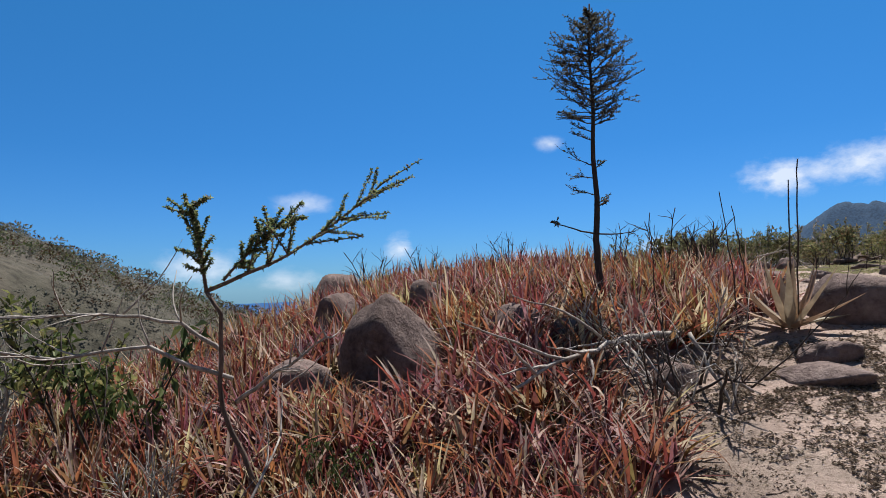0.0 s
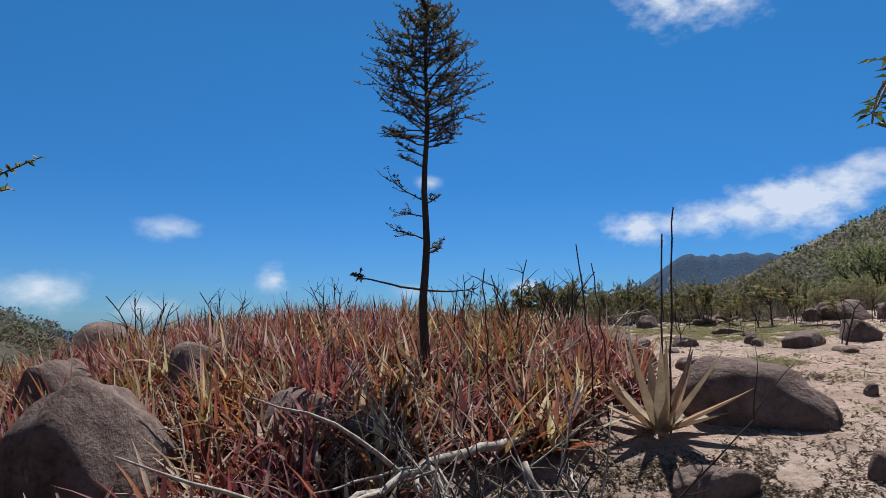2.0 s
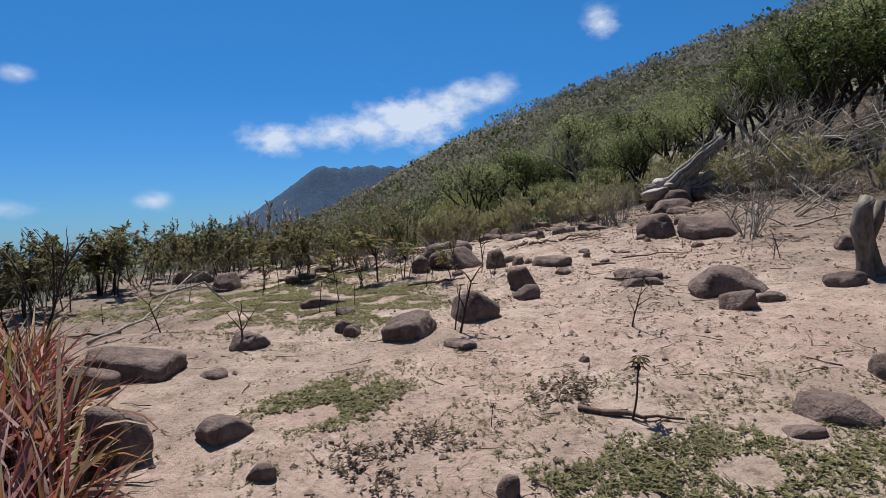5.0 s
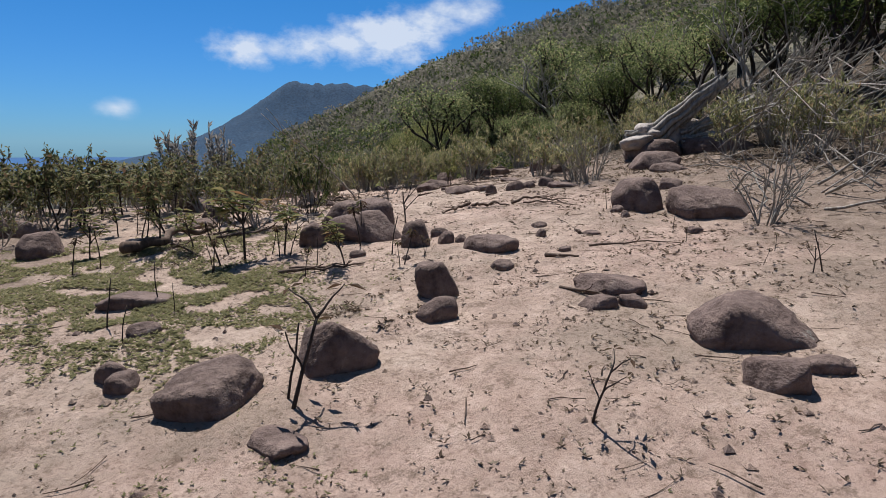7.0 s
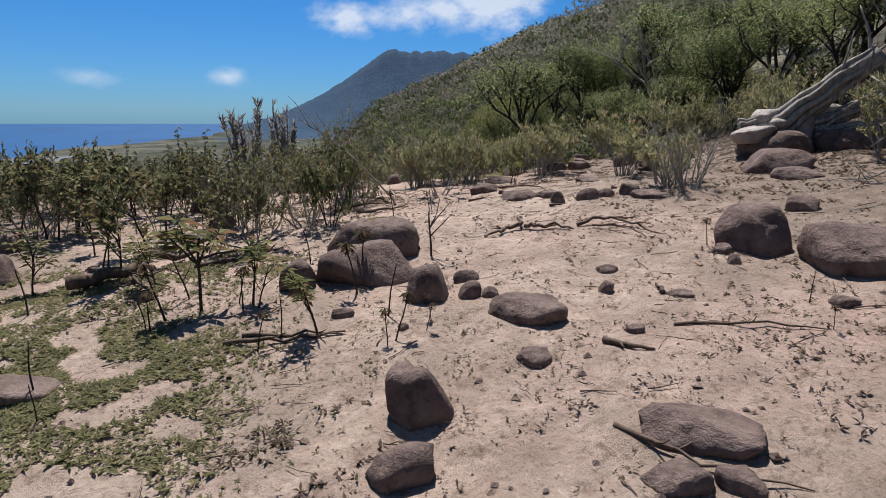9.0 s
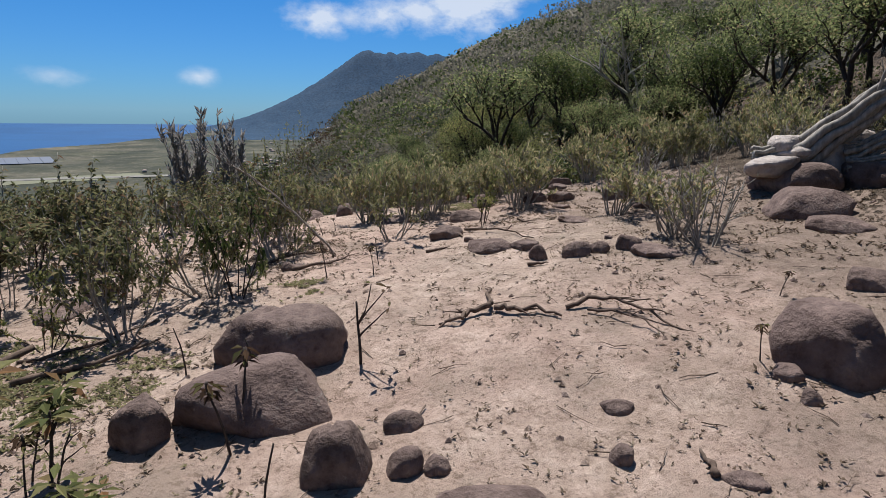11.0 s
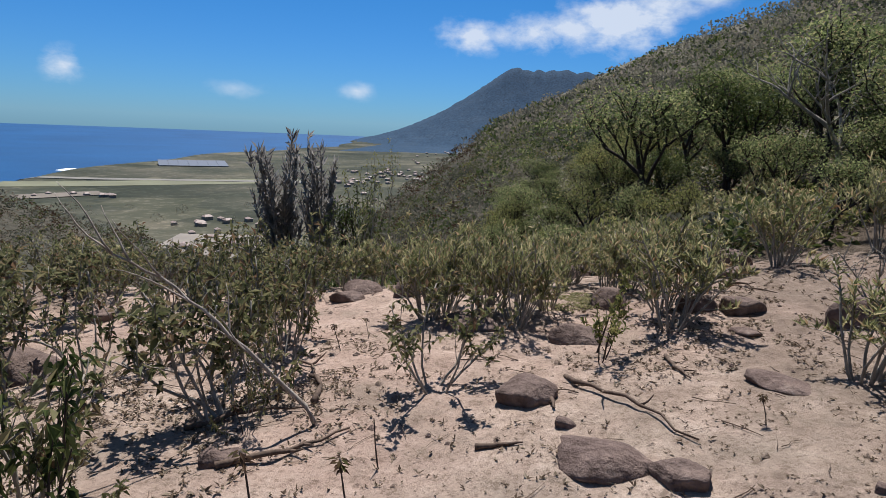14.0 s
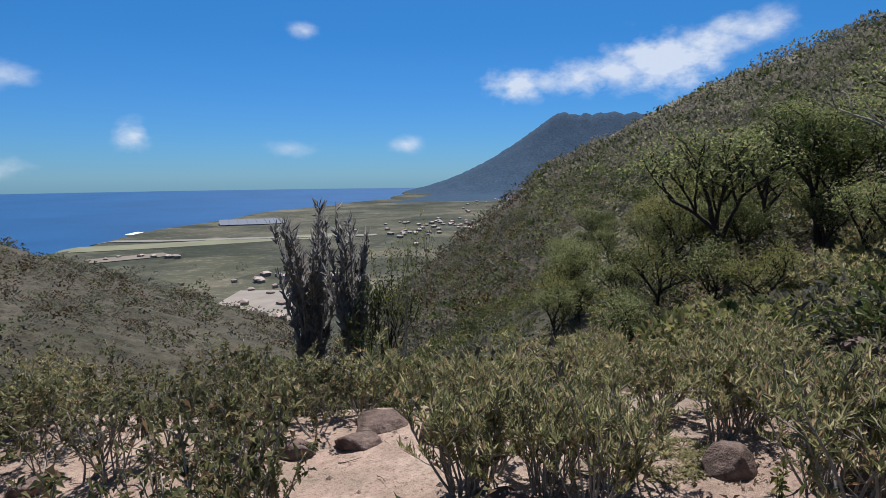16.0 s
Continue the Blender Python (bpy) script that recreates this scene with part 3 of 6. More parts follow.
boulder(11.76, 11.60, 0.41, 0.31, 0.14, -40)
boulder(12.84, 11.55, 0.28, 0.21, 0.16, -49)
boulder(13.05, 11.34, 0.35, 0.26, 0.14, -52)
boulder(15.91, 13.64, 0.56, 0.42, 0.20, -52)
boulder(14.08, 12.20, 0.30, 0.22, 0.11, -52)
boulder(12.89, 10.01, 0.33, 0.25, 0.14, -64)
boulder(10.81, 10.53, 0.10, 0.08, 0.06, -39)
boulder(9.31, 11.13, 0.21, 0.13, 0.05, -11)
boulder(12.65, 10.97, 0.21, 0.16, 0.04, -53)
boulder(11.45, 9.45, 0.09, 0.07, 0.04, -61)
boulder(11.08, 14.18, 0.51, 0.38, 0.14, -16)
boulder(10.83, 13.88, 0.38, 0.29, 0.10, -14)
boulder(11.28, 13.58, 0.24, 0.18, 0.21, -21)
boulder(13.64, 14.00, 0.41, 0.30, 0.23, -42)
boulder(12.48, 12.10, 0.31, 0.23, 0.21, -48)
boulder(10.35, 13.92, 0.29, 0.22, 0.14, -8)
boulder(11.29, 12.54, 0.21, 0.16, 0.11, -28)
boulder(8.67, 14.21, 0.25, 0.19, 0.11, 14)
boulder(14.77, 12.72, 0.34, 0.25, 0.18, -53)
boulder(13.22, 10.60, 0.32, 0.24, 0.25, -64)
boulder(9.26, 11.11, 0.14, 0.11, 0.09, -0)
boulder(2.38, 4.04, 0.23, 0.18, 0.19, -34)
boulder(3.36, 5.03, 1.14, 0.85, 0.52, -41, "broad dark grey-brown boulder beside a pale agave")
boulder(3.37, 3.87, 0.29, 0.21, 0.17, -49)
boulder(1.28, 4.06, 0.39, 0.30, 0.19, -20)
boulder(2.20, 3.83, 0.68, 0.44, 0.12, -34)
boulder(2.43, 4.09, 0.45, 0.33, 0.17, -35)
boulder(3.14, 5.48, 0.49, 0.31, 0.12, -27)


# ---- fallen wood ----
def stick(x0, y0, x1, y1, r=0.014, mat=None, label="dry brown fallen stick on bare soil"):
    rng = random.Random(int((x0 * 131 + y0 * 71) * 100))
    b = Build()
    a, c = Vector((x0, y0, 0)), Vector((x1, y1, 0))
    length = (c - a).length
    side = Vector((-(c - a).y, (c - a).x, 0)).normalized()
    pts, n = [], 9
    bow, r = rng.uniform(-0.10, 0.10), r * rng.uniform(0.8, 1.25)
    for i in range(n):
        q = a.lerp(c, i / (n - 1)) + side * (rng.uniform(-0.035, 0.035) * length * (0 < i < n - 1) + bow * length * math.sin(math.pi * i / (n - 1)))
        q.z = gz(q.x, q.y) + r * 0.7 + rng.uniform(0, 0.4) * r + 0.03 * length * math.sin(math.pi * i / (n - 1)) * (rng.random() < 0.5)
        pts.append(q)
    b.tube(pts, [k * rng.uniform(0.82, 1.15) for k in taper(r * 1.25, r * 0.35, n)], 6)
    for _ in range(2):
        i = rng.randrange(2, n - 2)
        d = (c - a).normalized() * 0.3 + side * rng.choice((-1, 1)) * rng.uniform(0.4, 0.9) + Vector((0, 0, rng.uniform(0, 0.45)))
        q, _ = wander(rng, pts[i], d, length * rng.uniform(0.08, 0.22), 4, 0.3, 0.1)
        q = [Vector((v.x, v.y, max(v.z, gz(v.x, v.y) + r * 0.4))) for v in q]
        b.tube(q, taper(r * 0.6, r * 0.2, 5), 5)
    ob = new("fallen_stick", b.mesh("fallen_stick", [mat or BROWNWOOD]))
    return tagged(ob, label, "fallen stick", "fallen wood")


stick(6.98, 8.53, 7.42, 8.17)
stick(6.86, 8.49, 7.44, 8.18)
stick(5.22, 5.22, 5.43, 4.75)
stick(4.21, 9.30, 3.76, 9.55)
stick(6.54, 10.68, 6.75, 9.58)
stick(6.92, 10.56, 6.87, 9.81)
stick(9.26, 11.05, 9.91, 11.11)
stick(11.20, 11.04, 11.23, 10.11)
stick(9.84, 11.53, 9.94, 12.30)
stick(10.92, 10.86, 10.86, 10.69)
stick(11.92, 10.97, 11.76, 10.63)
stick(10.35, 10.61, 10.54, 10.50)
stick(8.66, 6.93, 9.13, 6.39, 0.008)
stick(7.75, 6.60, 7.94, 5.95, 0.008)
stick(8.29, 7.08, 8.35, 6.83)
stick(9.17, 11.59, 9.77, 11.48)
stick(13.85, 12.15, 13.75, 11.52)
stick(9.03, 7.24, 9.13, 7.36)
stick(7.24, 10.44, 8.06, 10.60)
stick(7.18, 10.10, 7.97, 10.25)
stick(10.55, 9.56, 10.67, 9.45)

# ---- small plants on the bare soil ----
def crown_leaves(lb, rng, p, n, size, droop):
    for i in range(n):
        a = 2 * math.pi * i / n + rng.uniform(-0.4, 0.4)
        d = Vector((math.cos(a), math.sin(a), rng.uniform(0.1, 0.7) - droop)).normalized()
        lb.leaf(p + d * size * 0.12, d, Vector((0, 0, 1)) + d * 0.2, size * rng.uniform(0.6, 1.25), size * rng.uniform(0.22, 0.38))


def sapling_mesh(kind, seed):
    """stem and leaves of a seedling of height 1."""
    rng = random.Random(seed)
    sb, lb = Build(), Build()
    pts, d = wander(rng, (0, 0, -0.06), (rng.uniform(-0.15, 0.15), rng.uniform(-0.15, 0.15), 1), 0.75 if kind != "s" else 1.05, 6, 0.10, 0.15)
    sb.tube(pts, taper(0.018, 0.011, 7), 6)
    tips = []
    if kind == "s":
        tips = [(pts[-1], d, 0.0)]
    elif kind == "d":
        q, e = wander(rng, pts[-1], d, 0.2, 3, 0.2)
        sb.tube(q, taper(0.028, 0.018, 4), 5)
        tips = [(q[-1], e, 0.22), (q[-2], e, 0.19), (q[-3], e, 0.17)]
    else:
        for i in range(rng.randrange(3, 6)):
            a = rng.uniform(0, 6.28)
            st = pts[rng.randrange(3, 7)]
            q, e = wander(rng, st, (math.cos(a) * 0.8, math.sin(a) * 0.8, 1.0), rng.uniform(0.28, 0.55), 5, 0.22, 0.2)
            sb.tube(q, taper(0.012, 0.005, 6), 5)
            tips.append((q[-1], e, 0.17 if kind == "f" else 0.26))
            if kind == "g":
                tips.append((q[-3], e, 0.22))
                tips.append((q[-2], e, 0.2))
    for p, e, size in tips:
        if size > 0:
            crown_leaves(lb, rng, p, rng.randrange(5, 8) if kind != "f" else rng.randrange(2, 4), size * rng.uniform(0.7, 1.0), 0.75 if kind == "d" else 0.35)
    tall = max(v[2] for v in sb.v)
    for b in (sb, lb):
        b.v = [(v[0] / tall, v[1] / tall, v[2] / tall) for v in b.v]
    return sb, lb if lb.v else None


SAPLING_LOOK = {"s": ("bare dark upright seedling stem in dry soil", None), "f": ("forked seedling with bare dark twigs and few leaves", LEAF_BROWN),
                "d": ("small seedling with a drooping withered leaf crown", LEAF_BROWN), "g": ("leafy green seedling on a thin dark stem", LEAF_OLIVE)}
sapling_kinds = {}
sapling_rng = random.Random(4)
for kind in "sfdg":
    for i in range(4):
        sb, lb = sapling_mesh(kind, 40 + i * 7 + ord(kind))
        sapling_kinds[kind, i] = (sb.mesh("stem", [BARK_DARK]), lb.mesh("leaves", [SAPLING_LOOK[kind][1]], False) if lb else None)


def sapling(x, y, h, kind):
    root = new("seedling")
    stem, leaves = sapling_kinds[kind, sapling_rng.randrange(4)]
    root.matrix_world = pose(x, y, gz(x, y), 0, 0, sapling_rng.uniform(0, 360)) @ Matrix.Scale(h, 4)
    for name, me in (("stem", stem), ("leaves", leaves)):
        if me:
            new(name, me).parent = root
    return tagged(root, SAPLING_LOOK[kind][0], "seedling", "seedlings on the soil")


sapling(5.80, 6.66, 0.52, 'f')
sapling(5.83, 6.74, 0.35, 's')
sapling(5.28, 4.95, 0.32, 'd')
sapling(4.81, 5.47, 0.12, 'd')
sapling(4.61, 7.79, 0.36, 'f')
sapling(6.00, 8.53, 0.27, 's')
sapling(5.98, 8.25, 0.20, 's')
sapling(4.41, 8.90, 0.34, 'f')
sapling(6.07, 9.86, 0.32, 's')
sapling(5.19, 10.26, 0.27, 's')
sapling(4.20, 9.81, 0.20, 's')
sapling(3.67, 10.31, 0.28, 's')
sapling(8.74, 5.41, 0.21, 'f')
sapling(6.58, 8.96, 0.25, 's')
sapling(7.31, 8.26, 0.40, 'g')
sapling(7.21, 8.87, 0.29, 'f')
sapling(7.17, 8.44, 0.24, 's')
sapling(6.72, 9.10, 0.37, 'd')
sapling(7.56, 7.86, 0.26, 'd')
sapling(7.84, 7.92, 0.15, 'd')
sapling(6.69, 10.20, 0.51, 'g')
sapling(6.13, 10.33, 0.43, 'g')
sapling(6.66, 11.18, 0.43, 'g')
sapling(6.84, 9.85, 0.37, 'g')
sapling(6.93, 9.10, 0.57, 'g')
sapling(5.59, 8.25, 0.29, 's')
sapling(5.57, 7.95, 0.21, 's')
sapling(5.86, 9.85, 0.30, 'd')
sapling(8.13, 9.08, 0.30, 's')
sapling(6.53, 5.64, 0.31, 'f')
sapling(9.42, 6.60, 0.18, 's')
sapling(9.16, 6.38, 0.13, 'd')
sapling(8.79, 5.71, 0.11, 'd')
sapling(9.12, 5.74, 0.12, 'd')
sapling(8.80, 5.37, 0.26, 's')
sapling(7.20, 8.94, 0.39, 'g')
sapling(7.11, 8.87, 0.26, 'd')
sapling(6.99, 8.33, 0.21, 'd')
sapling(7.50, 7.84, 0.19, 'd')
sapling(7.74, 7.83, 0.16, 'd')
sapling(7.72, 8.18, 0.31, 's')
sapling(7.89, 8.80, 0.37, 'd')
sapling(7.93, 9.64, 0.27, 's')
sapling(6.61, 9.00, 0.28, 'd')
sapling(6.95, 9.41, 0.36, 'f')
sapling(6.86, 11.22, 0.24, 'd')
sapling(9.92, 10.73, 0.23, 's')
sapling(10.84, 7.79, 0.16, 'd')
sapling(9.94, 7.50, 0.20, 'd')
sapling(8.66, 9.03, 0.47, 'f')
sapling(11.66, 11.31, 0.39, 'f')
sapling(9.66, 10.42, 0.24, 'd')
sapling(9.35, 10.62, 0.28, 'd')
sapling(10.23, 12.28, 0.19, 'd')
sapling(10.51, 12.49, 0.15, 'd')
sapling(11.59, 10.04, 0.14, 'd')
sapling(12.79, 10.14, 0.31, 's')
sapling(7.15, 9.05, 0.24, 'd')
sapling(7.81, 8.69, 0.35, 'd')
sapling(9.43, 11.35, 0.17, 'd')


# ---- shrubs ----
def shrub_meshes(kind, seed):
    """A bush of height 1 and width 1: its stems, one by one, and its leaves."""
    rng = random.Random(seed)
    stem_list, lb = [], Build()
    spec = {"u": (13, 0.7, 50, 0.098, 0.023, 0.85), "b": (6, 1.7, 36, 0.085, 0.040, -0.1), "y": (4, 0.9, 36, 0.10, 0.05, 0.1), "w": (11, 0.6, 4, 0.06, 0.02, 0.3),
            "d": (5, 0.8, 20, 0.13, 0.055, -0.6), "t": (5, 0.5, 2, 0.05, 0.02, 0.3), "k": (2, 0.25, 60, 0.095, 0.042, -0.15)}[kind]
    stems, lean, per, ll, lw, up = spec

    def leaves(pts, count):
        for _ in range(count):
            i = rng.randrange(1, len(pts))
            p = pts[i - 1].lerp(pts[i], rng.random())
            d = Vector((rng.uniform(-1, 1), rng.uniform(-1, 1), rng.uniform(-0.5, 0.8) + up)).normalized()
            lb.leaf(p, d, Vector((rng.uniform(-0.6, 0.6), rng.uniform(-0.6, 0.6), 1)), ll * rng.uniform(0.5, 1.3), lw * rng.uniform(0.6, 1.3))

    for s in range(stems):
        a = rng.uniform(0, 6.28)
        out = lean * rng.uniform(0.25, 1.0)
        sb = Build()
        start = Vector((math.cos(a) * 0.07, math.sin(a) * 0.07, -0.08))
        pts, d = wander(rng, start, (math.cos(a) * out, math.sin(a) * out, 1.0), rng.uniform(0.75, 1.12), 8, 0.18 if kind != "b" else 0.32, 0.10 if kind != "b" else 0.22)
        thick = 0.014 if kind != "t" else 0.011
        sb.tube(pts, taper(thick, 0.006, 9), 5)
        for _ in range({"u": 5, "k": 9}.get(kind, 6)):
            i = rng.randrange(3, 8) if kind != "k" else rng.randrange(5, 9)
            out = 1.0 if kind != "k" else 1.7
            q, e = wander(rng, pts[i], (d.x + rng.uniform(-out, out), d.y + rng.uniform(-out, out), d.z * 0.8), rng.uniform(0.2, 0.42), 5, 0.28, 0.12)
            sb.tube(q, taper(0.006 if kind != "t" else 0.005, 0.002, 6), 4)
            leaves(q[2:], per // 3)
        leaves(pts[5 if kind != "k" else 7:], per // 2)
        stem_list.append(sb)
    pts = np.array([v for b in (*stem_list, lb) for v in b.v])
    tall, wide = np.percentile(pts[:, 2], 97), 2 * np.percentile(np.hypot(pts[:, 0], pts[:, 1]), 94)
    for b in (*stem_list, lb):
        b.v = [(v[0] / wide, v[1] / wide, v[2] / tall) for v in b.v]
    return stem_list, lb


SHRUB_LOOK = {"u": ("dense olive-green shrub with many upright grey stems", LEAF_SHRUB, BARK_GREY, 4), "b": ("spreading olive shrub with crooked grey branches", LEAF_SAPLING, BARK_GREY, 4),
              "y": ("young yellow-green leafy bush on a dark stem", LEAF_YELLOW, BARK_DARK, 2), "w": ("almost leafless grey-stemmed dry shrub", LEAF_GREY, BARK_GREY, 3),
              "d": ("drooping broad-leaved dark bush on bare soil", LEAF_DARK, BARK_DARK, 2), "t": ("bare dark twiggy shrub among bromeliads", LEAF_GREY, BARK_DARK, 3),
              "k": ("young thin-trunked tree with a dark drooping leaf crown", LEAF_SAPLING, BARK_DARK, 4)}
shrub_kinds, shrub_whole = {}, {}
for kind, (_, leafmat, stemmat, count) in SHRUB_LOOK.items():
    for i in range(count):
        stem_list, lb = shrub_meshes(kind, 300 + i * 13 + ord(kind))
        whole = Build()
        for sb in stem_list:
            whole.add(sb.v, sb.f)
        shrub_whole[kind, i] = whole.mesh("branchwork", [stemmat])
        shrub_kinds[kind, i] = ([sb.mesh("stem", [stemmat]) for sb in stem_list], lb.mesh("foliage", [leafmat], False))
shrub_rng = random.Random(8)


def shrub(x, y, h, w, kind, far=False):
    label, _, _, count = SHRUB_LOOK[kind]
    pick = shrub_rng.randrange(count)
    stems, foliage = shrub_kinds[kind, pick]
    root = new("shrub")
    wide = min(max(w * 1.1, h * 0.7), h * 1.4)
    root.matrix_world = pose(x, y, gz(x, y), 0, 0, shrub_rng.uniform(0, 360)) @ Matrix.Diagonal((wide, wide, h, 1))
    if far:
        new("branchwork", shrub_whole[kind, pick]).parent = root
    else:
        for me in stems:
            new("stem", me).parent = root
    new("foliage", foliage).parent = root
    return tagged(root, label, "shrub", "shrubs on the hillside")


shrub(11.15, 12.80, 0.74, 0.68, 'u')
shrub(11.55, 12.08, 0.71, 0.53, 'u')
shrub(11.47, 12.44, 0.66, 0.46, 'u')
shrub(12.34, 11.33, 0.68, 0.75, 'u')
shrub(11.59, 11.19, 0.54, 0.40, 'y')
shrub(8.21, 12.49, 0.78, 0.85, 'b')
shrub(8.62, 10.62, 0.74, 0.48, 'd')
shrub(9.14, 12.64, 0.43, 0.47, 'b')
shrub(9.37, 11.83, 0.88, 0.74, 'b')
shrub(9.82, 12.32, 0.90, 0.73, 'b')
shrub(8.72, 12.61, 0.76, 0.81, 'b')
shrub(8.17, 11.35, 0.39, 0.34, 'b')
shrub(9.45, 11.36, 0.38, 0.30, 'b')
shrub(14.82, 12.25, 0.81, 0.80, 'u')
shrub(13.70, 10.71, 0.54, 0.66, 'w')
shrub(18.13, 15.55, 0.94, 1.18, 'u')
shrub(9.85, 6.03, 0.65, 0.60, 'w')
shrub(11.84, 9.03, 0.53, 0.91, 'u')
shrub(12.43, 10.08, 0.57, 0.85, 'u')
shrub(10.47, 11.32, 0.62, 0.74, 'b')
shrub(9.38, 11.53, 0.71, 1.14, 'b')
shrub(8.51, 10.96, 0.74, 0.87, 'b')
shrub(7.83, 10.55, 0.72, 0.78, 'b')
shrub(11.59, 8.66, 0.62, 0.58, 'w')
shrub(11.99, 9.24, 0.55, 0.48, 'w')
shrub(8.53, 10.83, 0.70, 0.62, 'b')
shrub(7.80, 10.35, 0.70, 0.61, 'b')
shrub(9.70, 12.00, 0.69, 0.75, 'b')
shrub(7.41, 10.58, 0.48, 0.47, 'y')
shrub(11.25, 12.77, 0.66, 0.51, 'u')
shrub(11.58, 12.64, 0.56, 0.40, 'u')
shrub(11.77, 12.34, 0.53, 0.41, 'u')
shrub(13.07, 12.64, 0.61, 0.45, 'u')
shrub(12.64, 11.71, 0.72, 0.57, 'u')
shrub(9.89, 13.72, 0.66, 0.77, 'b')
shrub(9.53, 14.45, 0.57, 0.89, 'b')
shrub(10.56, 14.21, 0.48, 0.56, 'b')
shrub(12.88, 11.64, 0.52, 0.34, 'u')
# belt of scrub below the bench, beyond its far edge, and up the slope
for x, y, h, kind in ((11.38, 12.90, 0.60, "u"), (11.72, 12.62, 0.58, "u"), (12.02, 12.34, 0.60, "u"), (12.78, 12.48, 0.58, "u"), (13.38, 12.15, 0.6, "u"),
                      (12.35, 13.30, 0.6, "u"), (11.90, 13.65, 0.6, "u"), (12.90, 13.10, 0.62, "u"), (13.50, 12.90, 0.65, "u"), (10.35, 14.65, 0.6, "b"), (10.62, 15.25, 0.55, "u"),
                      (9.95, 14.30, 0.55, "w"), (9.50, 14.45, 0.6, "b"), (9.20, 14.05, 0.55, "w"), (8.72, 14.50, 0.6, "b"), (11.42, 14.65, 0.55, "u"), (12.20, 14.40, 0.6, "u"), (13.10, 14.20, 0.6, "u"), (13.90, 13.30, 0.65, "u")):
    shrub(x, y, h * 0.88, h * 0.88, kind)
belt = random.Random(21)
made = 0
while made < 105:
    s, p = belt.uniform(10.5, 27), belt.uniform(-5.5, 9.5)
    x, y = 0.857 * p + 0.515 * s, -0.515 * p + 0.857 * s
    left = p < -0.6 - 0.10 * (14 - s) and s > 12.0
    ahead = s > 17.2 + 0.10 * abs(p - 2.5)
    if not (left or ahead) or math.hypot(x - 9.8, y - 9.7) < 2.4 or (p > -1 and s < 19 and belt.random() < 0.25):
        continue
    h = belt.uniform(0.36, 0.62) * (1.0 if s < 20 else 1.4)
    shrub(x, y, h, h * belt.uniform(0.9, 1.5), belt.choice("ukbkd" if left else "uuub"), math.hypot(x - 9.8, y - 9.7) > 4.6)
    made += 1
for _ in range(34):
    x, y = belt.uniform(7.4, 10.9), belt.uniform(12.6, 16.0)
    if not (x > 10.2 and y < 14.2):
        shrub(x, y, belt.uniform(0.4, 0.7), 0.8, belt.choice("bbu"))
for _ in range(66):
    x, y = belt.uniform(2.6, 8.5), belt.uniform(10.3, 14.5)
    if y > 10.2 + 0.15 * abs(x - 6):
        shrub(x, y, belt.uniform(0.5, 0.85), 0.7, belt.choice("kkkb"), y > 11.6)
for _ in range(52):
    s, p = belt.uniform(9, 20), belt.uniform(7.5, 11.5)
    x, y = 0.857 * p + 0.515 * s, -0.515 * p + 0.857 * s
    h = belt.uniform(0.5, 1.0)
    shrub(x, y, h, h * 0.9, belt.choice("uuwub"), True)


# ---- trees ----
def tree_meshes(seed, height, spread, trunk_r, leafsize, density, clear=0.35, levels=3, loose=1.6):
    rng = random.Random(seed)
    sb, lb = Build(), Build()

    def grow(p, d, length, r, level):
        pts, e = wander(rng, p, d, length, 6, 0.14 + 0.05 * level, 0.10)
        sb.tube(pts, taper(r, r * 0.55, 7), 7 if level == 0 else 5)
        if level >= levels:
            for _ in range(density):
                i = rng.randrange(1, len(pts))
                q = pts[i] + Vector((rng.gauss(0, 1), rng.gauss(0, 1), rng.gauss(0, 0.8))) * leafsize * loose
                dd = Vector((rng.uniform(-1, 1), rng.uniform(-1, 1), rng.uniform(-0.6, 0.7))).normalized()
                lb.leaf(q, dd, Vector((rng.uniform(-0.5, 0.5), rng.uniform(-0.5, 0.5), 1)), leafsize * rng.uniform(0.7, 1.4), leafsize * rng.uniform(0.35, 0.6))
            return
        kids = rng.randrange(3, 5) + (1 if level == 0 else 0)
        for k in range(kids):
            a = 6.28 * k / kids + rng.uniform(-0.5, 0.5)
            st = pts[-1] if k == 0 else pts[rng.randrange(4 if level == 0 else 3, 7)]
            out = spread * rng.uniform(0.5, 1.1)
            grow(st, (e.x * 0.6 + math.cos(a) * out, e.y * 0.6 + math.sin(a) * out, 0.8 + 0.2 * e.z), length * rng.uniform(0.6, 0.8), r * 0.55, level + 1)

    grow(Vector((0, 0, -0.15)), (rng.uniform(-0.2, 0.2), rng.uniform(-0.2, 0.2), 1), height * clear, trunk_r, 0)
    return sb, lb


def tree(x, y, meshes, label, scale=1.0, rot=0.0, group="trees on the slope", slim=1.0):
    root = new("tree")
    root.matrix_world = pose(x, y, gz(x, y), 0, 0, rot) @ Matrix.Diagonal((scale * slim, scale * slim, scale, 1))
    new("trunk", meshes[0]).parent = root
    new("crown", meshes[1]).parent = root
    return tagged(root, label, "tree", group)


def pair_of(builds, bark, leafmat):
    return builds[0].mesh("trunk", [bark]), builds[1].mesh("crown", [leafmat], False)


